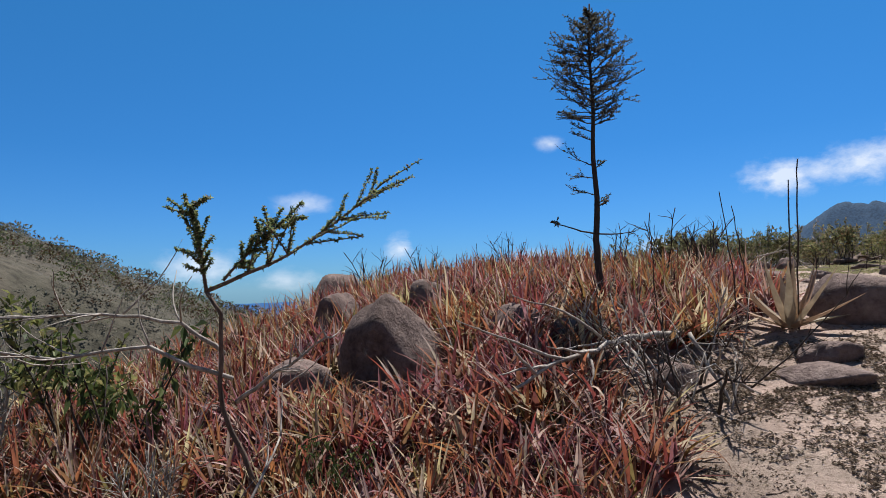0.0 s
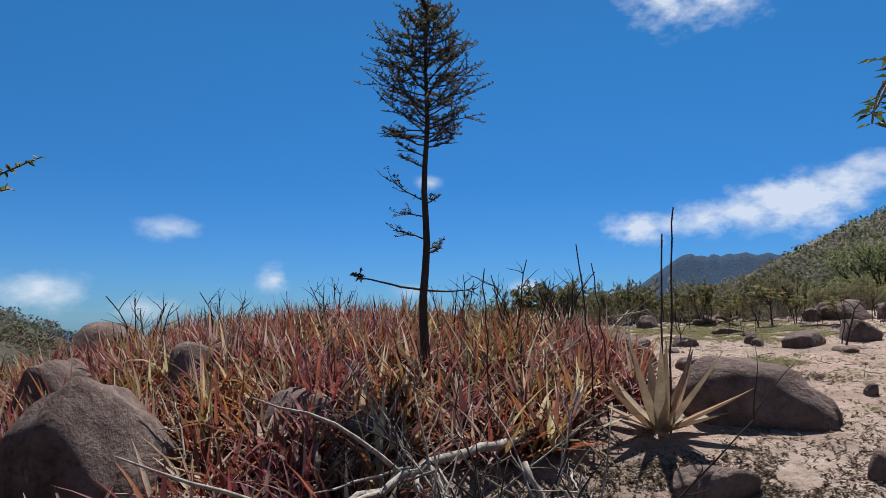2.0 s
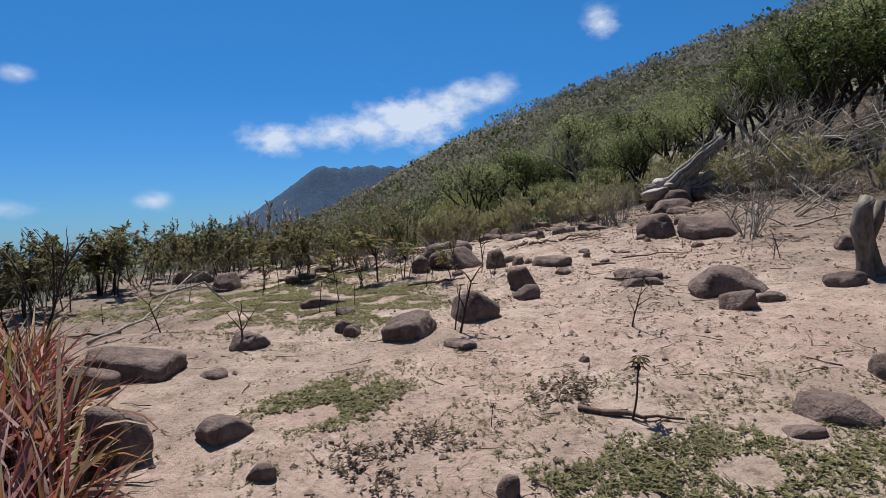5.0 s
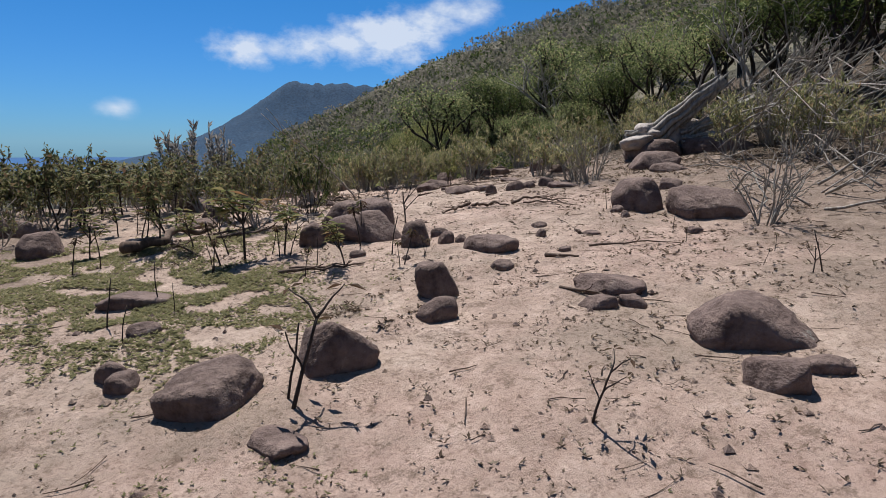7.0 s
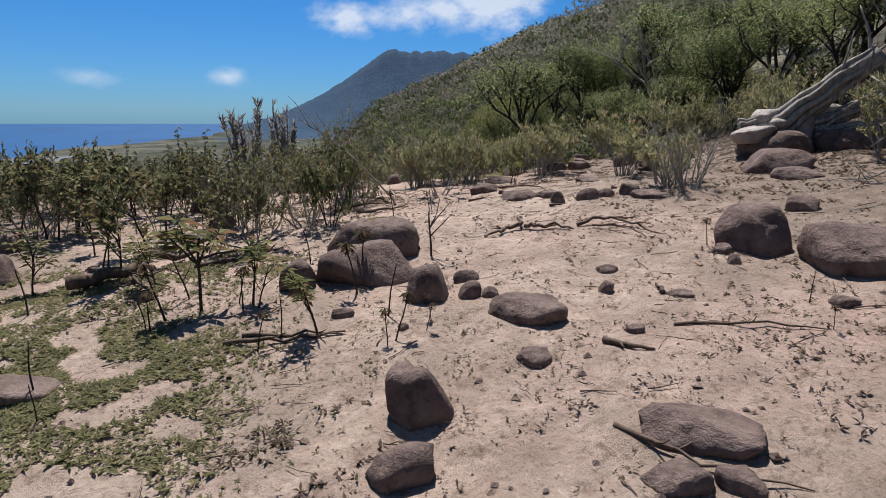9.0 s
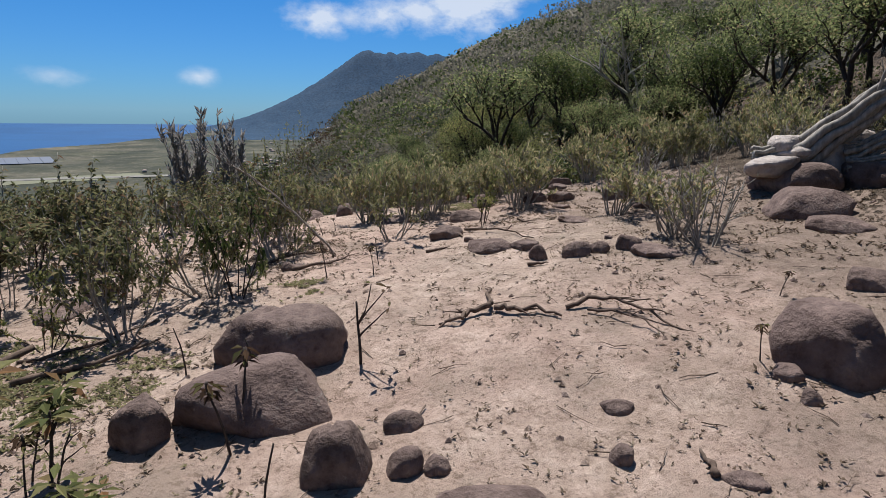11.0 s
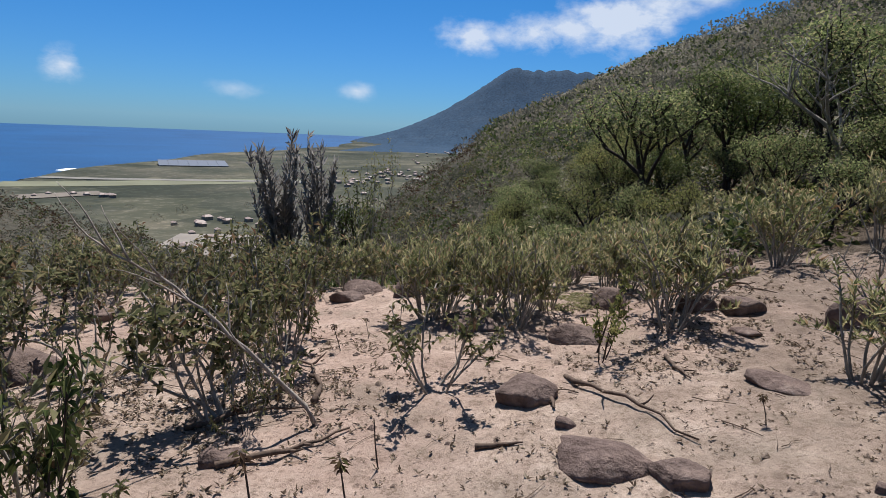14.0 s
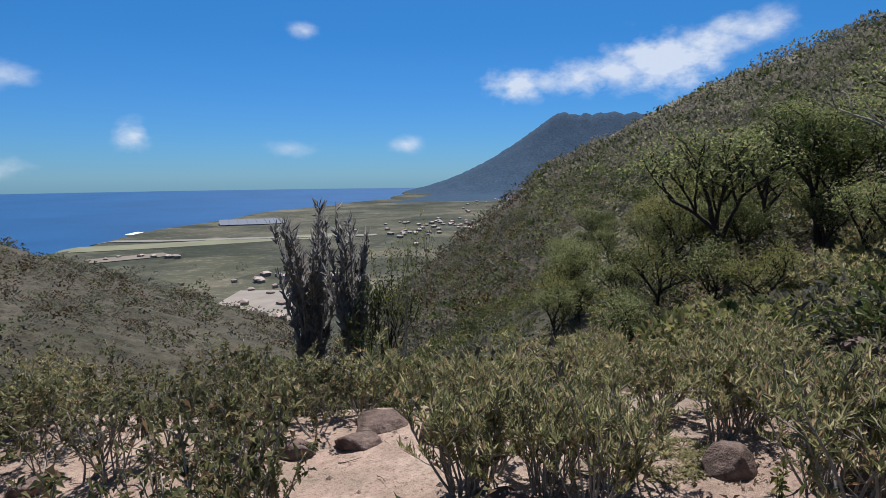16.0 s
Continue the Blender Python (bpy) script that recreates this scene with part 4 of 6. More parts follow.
forest = [pair_of(tree_meshes(60 + i, 3.6, 0.95, 0.085, 0.085, 55, 0.35, 3, 2.0), BARK_DARK, (LEAF_FOREST, LEAF_DARK, LEAF_FOREST, LEAF_YELLOW)[i]) for i in range(4)]
bare = [pair_of(tree_meshes(80 + i, 3.2, 0.9, 0.06, 0.07, 4), BARK_GREY, LEAF_GREY) for i in range(2)]
tree(20.6, 19.7, forest[0], "dark-trunked spreading tree with an olive crown", 1.25, 40)
tree(24.0, 17.6, forest[2], "dark-crowned tree at the forest edge", 1.3, 200)
tree(21.8, 15.9, bare[0], "dead pale-branched tree at the forest edge", 1.35, 90)
wood = random.Random(33)
for x, y, m, k, label in ((18.2, 22.6, 2, 0.62, "dark round-crowned tree below the forest edge"), (19.2, 21.9, 0, 0.58, "dark round-crowned tree below the forest edge"), (18.9, 20.0, 3, 0.72, "light olive-crowned tree before the forest"),
                          (21.9, 18.6, 1, 1.15, "dark-crowned tree at the forest edge"), (22.6, 16.9, 0, 1.05, "dark-crowned tree at the forest edge"), (21.4, 14.6, 2, 0.95, "dark-crowned tree at the forest edge"),
                          (20.4, 13.2, 1, 0.9, "dark-crowned tree at the forest edge"), (19.6, 11.6, 0, 0.85, "dark-crowned tree at the forest edge"), (18.9, 10.2, 2, 0.85, "dark-crowned tree at the forest edge"),
                          (18.3, 8.6, 1, 0.9, "dark-crowned tree at the forest edge"), (23.4, 20.9, 2, 1.0, "dark-crowned tree at the forest edge"), (21.6, 22.6, 3, 0.8, "light olive-crowned tree before the forest"),
                          (18.0, 16.4, 3, 0.48, "low light olive tree before the forest"), (17.4, 13.4, 0, 0.45, "low dark tree before the forest"), (20.2, 24.6, 0, 0.75, "dark round-crowned tree below the forest edge")):
    tree(x, y, forest[m], label, k, wood.uniform(0, 360))
for k in range(22):
    s, p = wood.uniform(7, 22), wood.uniform(10.6, 14.5)
    x, y = 0.857 * p + 0.515 * s, -0.515 * p + 0.857 * s
    if math.hypot(x - 15, y - 8.9) > 1.8 and math.hypot(x - 14.0, y - 6.6) > 2.0:
        tree(x, y, forest[(1, 0, 2, 1)[k % 4]] if k % 5 else bare[k % 2], "dark-trunked dry-forest tree above the brushwood", wood.uniform(0.7, 0.95), wood.uniform(0, 360))
count = 0
while count < 150:
    s, p = wood.uniform(1, 44), wood.uniform(10.5, 27)
    x, y = 0.857 * p + 0.515 * s, -0.515 * p + 0.857 * s
    if math.hypot(x - 15, y - 8.9) < 1.8 or math.hypot(x - 14.0, y - 6.6) < 2.0:
        continue
    pick = wood.random()
    m = forest[wood.randrange(3)] if pick < 0.78 else bare[wood.randrange(2)]
    tree(x, y, m, "dark green dry-forest tree on the slope" if pick < 0.78 else "leafless grey tree on the slope", wood.uniform(0.65, 1.05) * (0.85 if p > 18 else 1), wood.uniform(0, 360))
    count += 1
for _ in range(60):
    s, p = wood.uniform(22, 44), wood.uniform(4.0, 12)
    x, y = 0.857 * p + 0.515 * s, -0.515 * p + 0.857 * s
    tree(x, y, forest[wood.choice((1, 3, 2, 0))], "olive-green low tree on the slope", wood.uniform(0.42, 0.7), wood.uniform(0, 360))


def plume_tree(seed, height):
    """A shaggy tree of many steep, feathery branches."""
    rng = random.Random(seed)
    sb, lb = Build(), Build()
    base, d = wander(rng, (0, 0, -0.2), (0.05, 0, 1), height * 0.5, 6, 0.06, 0.1)
    sb.tube(base, taper(0.10, 0.06, 7), 7)
    for i in range(34):
        a = rng.uniform(0, 6.28)
        st = base[rng.randrange(4, 7)]
        q, e = wander(rng, st, (math.cos(a) * 0.34, math.sin(a) * 0.34, 1.0), height * rng.uniform(0.22, 0.52), 8, 0.09, 0.14)
        sb.tube(q, taper(0.028, 0.006, 9), 5)
        for _ in range(110):
            k = rng.randrange(1, 9)
            p = q[k - 1].lerp(q[k], rng.random())
            dd = Vector((rng.uniform(-0.7, 0.7), rng.uniform(-0.7, 0.7), rng.uniform(0.2, 1.0))).normalized()
            lb.leaf(p, dd, Vector((rng.uniform(-1, 1), rng.uniform(-1, 1), 0.3)), rng.uniform(0.10, 0.26), rng.uniform(0.035, 0.07))
    return sb, lb


plume = [pair_of(plume_tree(5 + i, 3.8), BARK_GREY, LEAF_PLUME) for i in range(2)]
for x, y, m, top, rot in ((11.67, 21.1, 0, 3.1, 0), (12.3, 19.97, 1, 3.0, 120)):
    tree(x, y, plume[m], "shaggy grey-green feathery tree below the bench", (top - gz(x, y)) / 3.5, rot, "trees below the bench", 0.55)
slim = pair_of(tree_meshes(91, 3.6, 0.5, 0.06, 0.10, 16, 0.42, 3, 0.9), BARK_DARK, LEAF_DARK)
tree(12.62, 19.3, slim, "crooked dark-leaved small tree below the bench", 0.98, 20, "trees below the bench", 0.62)
thin = pair_of(tree_meshes(97, 3.4, 0.42, 0.03, 0.075, 10, 0.5, 3, 0.4), BARK_GREY, LEAF_YELLOW)
tree(12.66, 17.66, thin, "thin pale tree with sparse light green leaves", 0.86, 60, "trees below the bench", 0.6)
tree(9.5, 19.2, forest[3], "bright olive-crowned bush tree below the bench", 0.42, 10, "trees below the bench")
tree(10.4, 21.6, forest[2], "dark round-crowned bush tree below the bench", 0.45, 80, "trees below the bench")

# ---- far woods and scrub ----
def clumps(name, label, n, where, size, mats, seed, leaves=22, flat=0.75, fineness=1.0):
    """Crowns of distant trees, each a ragged cluster of leaf sprays."""
    rng = random.Random(seed)
    b = Build()
    for _ in range(n):
        x, y = where(rng)
        if x is None:
            continue
        r = size(rng, math.hypot(x - 8, y - 8))
        z = gz(x, y) + r * 0.45
        k = rng.randrange(len(mats))
        for _ in range(leaves):
            a, u = rng.uniform(0, 6.28), rng.uniform(-0.35, 1)
            q = math.sqrt(max(0, 1 - u * u)) * rng.uniform(0.6, 1.05)
            o = Vector((math.cos(a) * q * r, math.sin(a) * q * r, u * r * flat))
            d = (o.normalized() + Vector((rng.uniform(-1, 1), rng.uniform(-1, 1), rng.uniform(-0.6, 0.9)))).normalized()
            b.leaf(Vector((x, y, z)) + o * 0.8, d, o + Vector((0, 0, r * 0.5)), r * fineness * rng.uniform(0.35, 0.7), r * fineness * rng.uniform(0.22, 0.42), k)
    return tagged(new(name, b.mesh(name, mats, False)), label, "woodland", kind="stuff")


def on_hill(rng):
    az, r = radians(rng.uniform(20, 92)), math.exp(rng.uniform(math.log(26), math.log(170)))
    x, y = 8 + math.sin(az) * r, 8 + math.cos(az) * r
    p, s = 0.857 * x - 0.515 * y, 0.515 * x + 0.857 * y
    return (x, y) if p > 3 + (0 if r > 45 else 8) else (None, None)


def on_valley(rng):
    az, r = radians(rng.uniform(-58, 32)), math.exp(rng.uniform(math.log(30), math.log(700)))
    x, y = 8 + math.sin(az) * r, 8 + math.cos(az) * r
    p = 0.857 * x - 0.515 * y
    lot = 330 < r < 560 and 1 < math.degrees(az) < 11
    return (x, y) if p < 4 and not lot and (gz(x, y) > -86 or rng.random() < 0.25) else (None, None)


def on_high_hill(rng):
    az, r = radians(rng.uniform(20, 92)), math.exp(rng.uniform(math.log(110), math.log(700)))
    x, y = 8 + math.sin(az) * r, 8 + math.cos(az) * r
    return (x, y) if 0.857 * x - 0.515 * y > 3 else (None, None)


def on_near_slope(rng):
    s, p = rng.uniform(19.5, 42), rng.uniform(-5, 13)
    return 0.857 * p + 0.515 * s, -0.515 * p + 0.857 * s


clumps("slope_scrub", "low olive and yellow-green bushes covering the slope", 900, on_near_slope, lambda g, d: g.uniform(0.28, 0.62),
       [LEAF_OLIVE, LEAF_DARK, LEAF_YELLOW, LEAF_DARK, LEAF_GREY], 70, 105, 0.95, 0.36)
def on_mid_slope(rng):
    s, p = 40 * (170 / 40) ** rng.random(), rng.uniform(-26, 14)
    return 0.857 * p + 0.515 * s, -0.515 * p + 0.857 * s


clumps("mid_scrub", "olive and grey-green bushes on the falling slope", 1500, on_mid_slope, lambda g, d: (0.5 + 0.006 * d) * g.uniform(0.6, 1.3),
       [LEAF_OLIVE, LEAF_DARK, LEAF_FAR, LEAF_GREY], 74, 50, 0.8, 0.5)
clumps("near_woods", "dry green forest on the lower mountainside", 4600, on_hill, lambda g, d: (0.45 + 0.011 * d) * (0.4 + 1.3 * g.random() ** 2.5),
       [LEAF_DARK, LEAF_FOREST, LEAF_DARK, LEAF_FAR, LEAF_FAR, LEAF_GREY, LEAF_FAR], 71, 64, 0.85, 0.42)
clumps("far_woods", "grey-brown dry forest on the upper mountainside", 6000, on_high_hill, lambda g, d: (0.8 + 0.010 * d) * (0.35 + 1.3 * g.random() ** 2.5),
       [LEAF_FAR, LEAF_FAR, LEAF_FAR, LEAF_GREY, LEAF_DARK], 73, 30, 0.8, 0.6)
clumps("far_scrub", "green and grey-brown dry scrub covering the valley sides", 6500, on_valley, lambda g, d: (0.5 + 0.012 * d) * (0.4 + 1.2 * g.random() ** 2),
       [LEAF_GREY, LEAF_FAR, LEAF_FAR, LEAF_DARK, LEAF_BROWN, LEAF_BROWN], 72, 40, 0.7, 0.42)


# ---- bromeliads ----
def strap(b, p, out, length, width, rise, curl, k=0, segs=6):
    """A stiff channelled strap leaf that rises and arches outwards."""
    side = Vector((-out.y, out.x, 0))
    pts = []
    ang = rise
    q = Vector(p)
    for i in range(segs + 1):
        f = i / segs
        w = width * (1 - f ** 2.2) * (0.75 + 0.5 * min(f * 3, 1) * (1 - f)) + 0.001
        n = Vector((out.x * -math.sin(ang), out.y * -math.sin(ang), math.cos(ang)))
        pts.append((q - side * w * 0.5 + n * w * 0.28, q.copy(), q + side * w * 0.5 + n * w * 0.28))
        q = q + (out * math.cos(ang) + Vector((0, 0, math.sin(ang)))) * (length / segs)
        ang -= curl / segs
    verts = [tuple(v) for row in pts for v in row]
    faces = []
    for i in range(segs):
        o = i * 3
        faces += [(o, o + 1, o + 4, o + 3), (o + 1, o + 2, o + 5, o + 4)]
    b.add(verts, faces, k)


def rosette(b, rng, at, size, n):
    for i in range(n):
        a = 2.4 * i + rng.uniform(-0.3, 0.3)
        t = i / n
        rise = radians(30 + 54 * t + rng.uniform(-14, 14))
        curl = rng.uniform(0.1, 1.1) * (1.25 - t) + (2.2 if rng.random() < 0.25 else 0)
        strap(b, Vector(at) + Vector((math.cos(a), math.sin(a), 0)) * 0.035, Vector((math.cos(a), math.sin(a), 0)), size * rng.uniform(0.58, 1.0), size * rng.uniform(0.034, 0.062) * (1.6 if i % 4 == 1 else 1), rise, curl)


leaf_rng = random.Random(500)
leaf_kinds = []
for i in range(18):
    broad = 1.7 if i % 4 == 1 else 1.0
    b = Build()
    strap(b, Vector((0.035, 0, 0)), Vector((1, 0, 0)), 0.50 * leaf_rng.uniform(0.65, 1.1), 0.56 * broad * leaf_rng.uniform(0.036, 0.064), radians(30 + 56 * i / 18 + leaf_rng.uniform(-12, 12)),
          leaf_rng.uniform(0.1, 1.1) * (1.25 - i / 18) + (2.0 if i in (3, 7, 10, 14) else 0))
    leaf_kinds.append(b.mesh("leaf", [LEAF_BROM]))

EDGE = [(0.17, 1.55), (0.52, 2.20), (0.89, 2.84), (1.00, 3.69), (1.05, 4.22), (1.79, 4.64), (2.48, 5.22), (3.12, 5.59), (3.59, 6.55), (3.86, 7.50), (3.22, 8.56), (1.21, 9.62), (-2.26, 11.20), (-5.63, 9.45), (-6.13, 5.07), (-4.38, 2.45), (-2.38, 1.57)]


def inside(x, y, poly):
    hit = False
    for (x0, y0), (x1, y1) in zip(poly, poly[1:] + poly[:1]):
        if (y0 > y) != (y1 > y) and x < (x1 - x0) * (y - y0) / (y1 - y0) + x0:
            hit = not hit
    return hit


brom = random.Random(90)
spots = []
tries = 0
while len(spots) < 1750 and tries < 40000:
    tries += 1
    x, y = brom.uniform(-6.2, 4.2), brom.uniform(1.2, 11.2)
    if not inside(x, y, EDGE) or any((x - u) ** 2 + (y - v) ** 2 < 0.125 ** 2 for u, v in spots):
        continue
    if math.hypot(x + 0.92, y - 4.98) < 0.64 or math.hypot(x + 1.72, y - 4.9) < 0.36 or math.hypot(x - 2.58, y - 4.95) < 0.42:
        continue
    if min(math.hypot(x - u, y - v) for u, v in ((-0.07, 0.29), (0.40, 1.08), (0.65, 1.49), (0.89, 1.98), (1.21, 2.40), (1.55, 2.76))) < 0.6:
        continue
    if 0.75 < x < 1.9 and 3.5 < y < 4.75 and x - 0.9 > 0.75 * (y - 4.6):
        continue
    if y > 5.2 and x > 2.52 + 0.2 * (y - 3.39):
        continue
    spots.append((x, y))
spots.sort(key=lambda q: abs(q[1] - 4.2) + 0.5 * abs(q[0] - 0.9))
rest = Build()
for i, (x, y) in enumerate(spots):
    size = brom.uniform(0.75, 1.2) * (0.8 if y < 3.4 else 1.0)
    if i < 125:
        ob = new("bromeliad")
        ob.matrix_world = pose(x, y, gz(x, y) - 0.04, brom.uniform(-9, 9), brom.uniform(-9, 9), brom.uniform(0, 360)) @ Matrix.Scale(size, 4)
        for k in range(24):
            blade = new("leaf", leaf_kinds[(k * 18) // 24])
            blade.parent = ob
            blade.matrix_basis = pose(0, 0, 0, brom.uniform(-5, 5), brom.uniform(-6, 6), 137.5 * k + brom.uniform(-15, 15)) @ Matrix.Scale(brom.uniform(0.8, 1.15), 4)
        tagged(ob, "red-brown spiky terrestrial bromeliad rosette in a dense patch", "bromeliad", "bromeliad patch")
    else:
        rosette(rest, brom, (x, y, gz(x, y) - 0.04), 0.56 * size, 26)
tagged(new("bromeliad_undergrowth", rest.mesh("bromeliad_undergrowth", [LEAF_BROM])), "dense mass of red-brown and straw bromeliad leaves", "bromeliads", kind="stuff")

# ---- agave with its dry flower stalks ----
def agave(x, y, size):
    root = new("agave")
    root.location = (x, y, gz(x, y) + 0.02)
    rng = random.Random(14)
    for i in range(17):
        b = Build()
        a = 2.4 * i
        t = i / 17
        strap(b, Vector((math.cos(a), math.sin(a), 0)) * 0.05, Vector((math.cos(a), math.sin(a), 0)), size * rng.uniform(0.75, 1.15), size * rng.uniform(0.11, 0.17), radians(12 + 72 * t + rng.uniform(-9, 9)), rng.uniform(-0.7, 0.15) * (1.1 - t), 0, 9)
        part("leaf", b, LEAF_AGAVE, root)
    return tagged(root, "large grey-green agave rosette with pale curling leaves", "agave")


agave(2.576, 4.82, 0.62)


def stalk(x, y, dx, dy, top):
    rng = random.Random(int(x * 97))
    z = gz(x, y)
    b = Build()
    n = 14
    pts = [Vector((x + dx * i / n + rng.uniform(-1, 1) * 0.006, y + dy * i / n + rng.uniform(-1, 1) * 0.006, z - 0.03 + (top - z + 0.03) * i / n)) for i in range(n + 1)]
    b.tube(pts, taper(0.008, 0.005, n + 1), 6)
    for _ in range(90):
        i = rng.randrange(6, n)
        p = pts[i].lerp(pts[i + 1], rng.random())
        a = rng.uniform(0, 6.28)
        d = Vector((math.cos(a), math.sin(a), rng.uniform(0.3, 1.2))).normalized()
        b.leaf(p, d, Vector((0, 0, 1)), 0.013, 0.009)
    tagged(new("flower_stalk", b.mesh("flower_stalk", [BARK_DARK])), "tall thin dry dark flower stalk of an agave", "flower stalk")


stalk(2.66, 4.85, 0.01, -0.12, 2.57)
stalk(2.62, 4.88, -0.07, -0.21, 2.38)

# bare twigs and stems that stand among the bromeliads
for x, y, h in ((2.29, 6.68, 0.85), (1.74, 7.29, 0.7), (0.57, 8.56, 0.7), (3.01, 7.50, 0.75), (-1.51, 8.57, 0.75), (1.00, 3.58, 0.55), (0.68, 4.11, 0.5), (-0.75, 9.20, 0.7), (3.43, 8.67, 0.9)):
    shrub(x, y, h, h * 0.9, "t")


def bare_stem(x, y, tx, ty, top, r=0.0065):
    rng = random.Random(int(x * 53 + y * 17))
    b = Build()
    z = gz(x, y)
    n = 10
    pts = [Vector((x + (tx - x) * (i / n) ** 1.5 + rng.uniform(-1, 1) * 0.012, y + (ty - y) * (i / n) ** 1.5 + rng.uniform(-1, 1) * 0.012, z - 0.02 + (top - z) * i / n)) for i in range(n + 1)]
    b.tube(pts, taper(r, r * 0.55, n + 1), 6)
    tagged(new("bare_stem", b.mesh("bare_stem", [BARK_DARK])), "bare dark dead stem rising from the bromeliads", "dead stem")


bare_stem(2.16, 4.87, 1.99, 4.73, 2.33)
bare_stem(2.40, 5.17, 2.27, 5.12, 2.25)
bare_stem(1.47, 4.96, 1.38, 4.75, 2.17)
bare_stem(0.07, 7.98, 0.05, 7.90, 2.15)
bare_stem(0.57, 7.29, 0.59, 7.29, 2.06)


# ---- the tall slender tree ----
def slender_tree(x, y, top):
    root = new("tree")
    z0 = gz(x, y)
    root.location = (x, y, z0)
    h = top - z0
    rng = random.Random(77)
    tb, lb = Build(), Build()
    n = 16
    trunk = [Vector((0.02 * (i / n) + 0.012 * math.sin(i * 1.3), 0.010 * math.cos(i * 1.7), -0.08 + (h + 0.08) * i / n)) for i in range(n + 1)]
    tb.tube(trunk, taper(0.040, 0.008, n + 1), 8)

    def at(f):
        i = min(int(f * n), n - 1)
        return trunk[i].lerp(trunk[i + 1], f * n - i)

    def twig(p, d, length, r, leafy, depth):
        q, e = wander(rng, p, d, length, 6, 0.17, 0.10)
        tb.tube(q, taper(r, r * 0.4, 7), 5)
        for k in range(leafy):
            i = rng.randrange(1, 7)
            pp = q[i - 1].lerp(q[i], rng.random())
            dd = Vector((rng.uniform(-1, 1), rng.uniform(-1, 1), rng.uniform(-0.3, 1))).normalized()
            lb.leaf(pp, dd, Vector((rng.uniform(-1, 1), rng.uniform(-1, 1), 1)), rng.uniform(0.018, 0.040), rng.uniform(0.010, 0.018))
        if depth:
            for _ in range(5):
                s = q[rng.randrange(2, 7)]
                twig(s, (e.x + rng.uniform(-0.9, 0.9), e.y + rng.uniform(-0.9, 0.9), e.z * 0.8 + rng.uniform(-0.2, 0.5)), length * rng.uniform(0.4, 0.65), r * 0.55, leafy, depth - 1)

    for i in range(84):
        f = 0.61 + 0.36 * (i / 84)
        a = 2.4 * i + rng.uniform(-0.4, 0.4)
        wide = 0.37 * max(0.0, math.sin(math.pi * min(1.0, (f - 0.55) / 0.40))) + 0.07
        twig(at(f), (math.cos(a), math.sin(a), 0.30), wide * rng.uniform(0.75, 1.1), 0.007, 18, 1)
    for f, a, ln in ((0.585, 3.4, 0.26), (0.56, 2.6, 0.22), (0.48, 3.3, 0.30), (0.47, 0.4, 0.14), (0.44, 2.6, 0.24), (0.385, 3.1, 0.28), (0.36, 0.3, 0.18), (0.35, 5.5, 0.12)):
        twig(at(f), (math.cos(a), math.sin(a), 0.35), ln, 0.007, 9, 1)
    for a, ln, lf in ((3.95, 0.92, 3), (0.05, 0.36, 1)):
        q, e = wander(rng, at(0.265), (math.cos(a), math.sin(a), 0.0 if a > 1 else -0.05), ln, 8, 0.07, 0.0)
        tb.tube(q, taper(0.010, 0.005, 9), 6)
        for _ in range(4):
            twig(q[-1], (e.x + rng.uniform(-0.4, 0.4), e.y + rng.uniform(-0.4, 0.4), e.z + rng.uniform(-0.3, 0.6)), 0.10, 0.004, 5 * lf, 0)
    part("trunk", tb, BARK_DARK, root)
    part("crown", lb, LEAF_GREY, root, "sparse small grey-green leaves")
    return tagged(root, "tall slender dark-trunked tree with a small twiggy crown", "tree")


slender_tree(1.20, 5.87, 4.52)


# ---- the thorny shrub with one long leaning branch ----
def thorn_branch(b, lb, rng, p, d, length, r, depth, leafy=16):
    q, e = wander(rng, p, d, length, 9, 0.10, 0.02)
    b.tube(q, taper(r, r * 0.35, 10), 6)
    for _ in range(leafy * 7):
        i = rng.randrange(1, 10)
        pp = q[i - 1].lerp(q[i], rng.random())
        dd = Vector((rng.uniform(-1, 1), rng.uniform(-1, 1), rng.uniform(-0.6, 1))).normalized()
        lb.leaf(pp, dd, Vector((rng.uniform(-1, 1), rng.uniform(-1, 1), 1)), rng.uniform(0.014, 0.030), rng.uniform(0.009, 0.016))
    if depth:
        for i in range(2, 10):
            for _ in range(3):
                side = Vector((rng.uniform(-1, 1), rng.uniform(-1, 1), rng.uniform(-0.7, 1))).normalized()
                thorn_branch(b, lb, rng, q[i], e * 0.75 + side * 0.8, length * rng.uniform(0.16, 0.36), r * 0.42, depth - 1, 13)


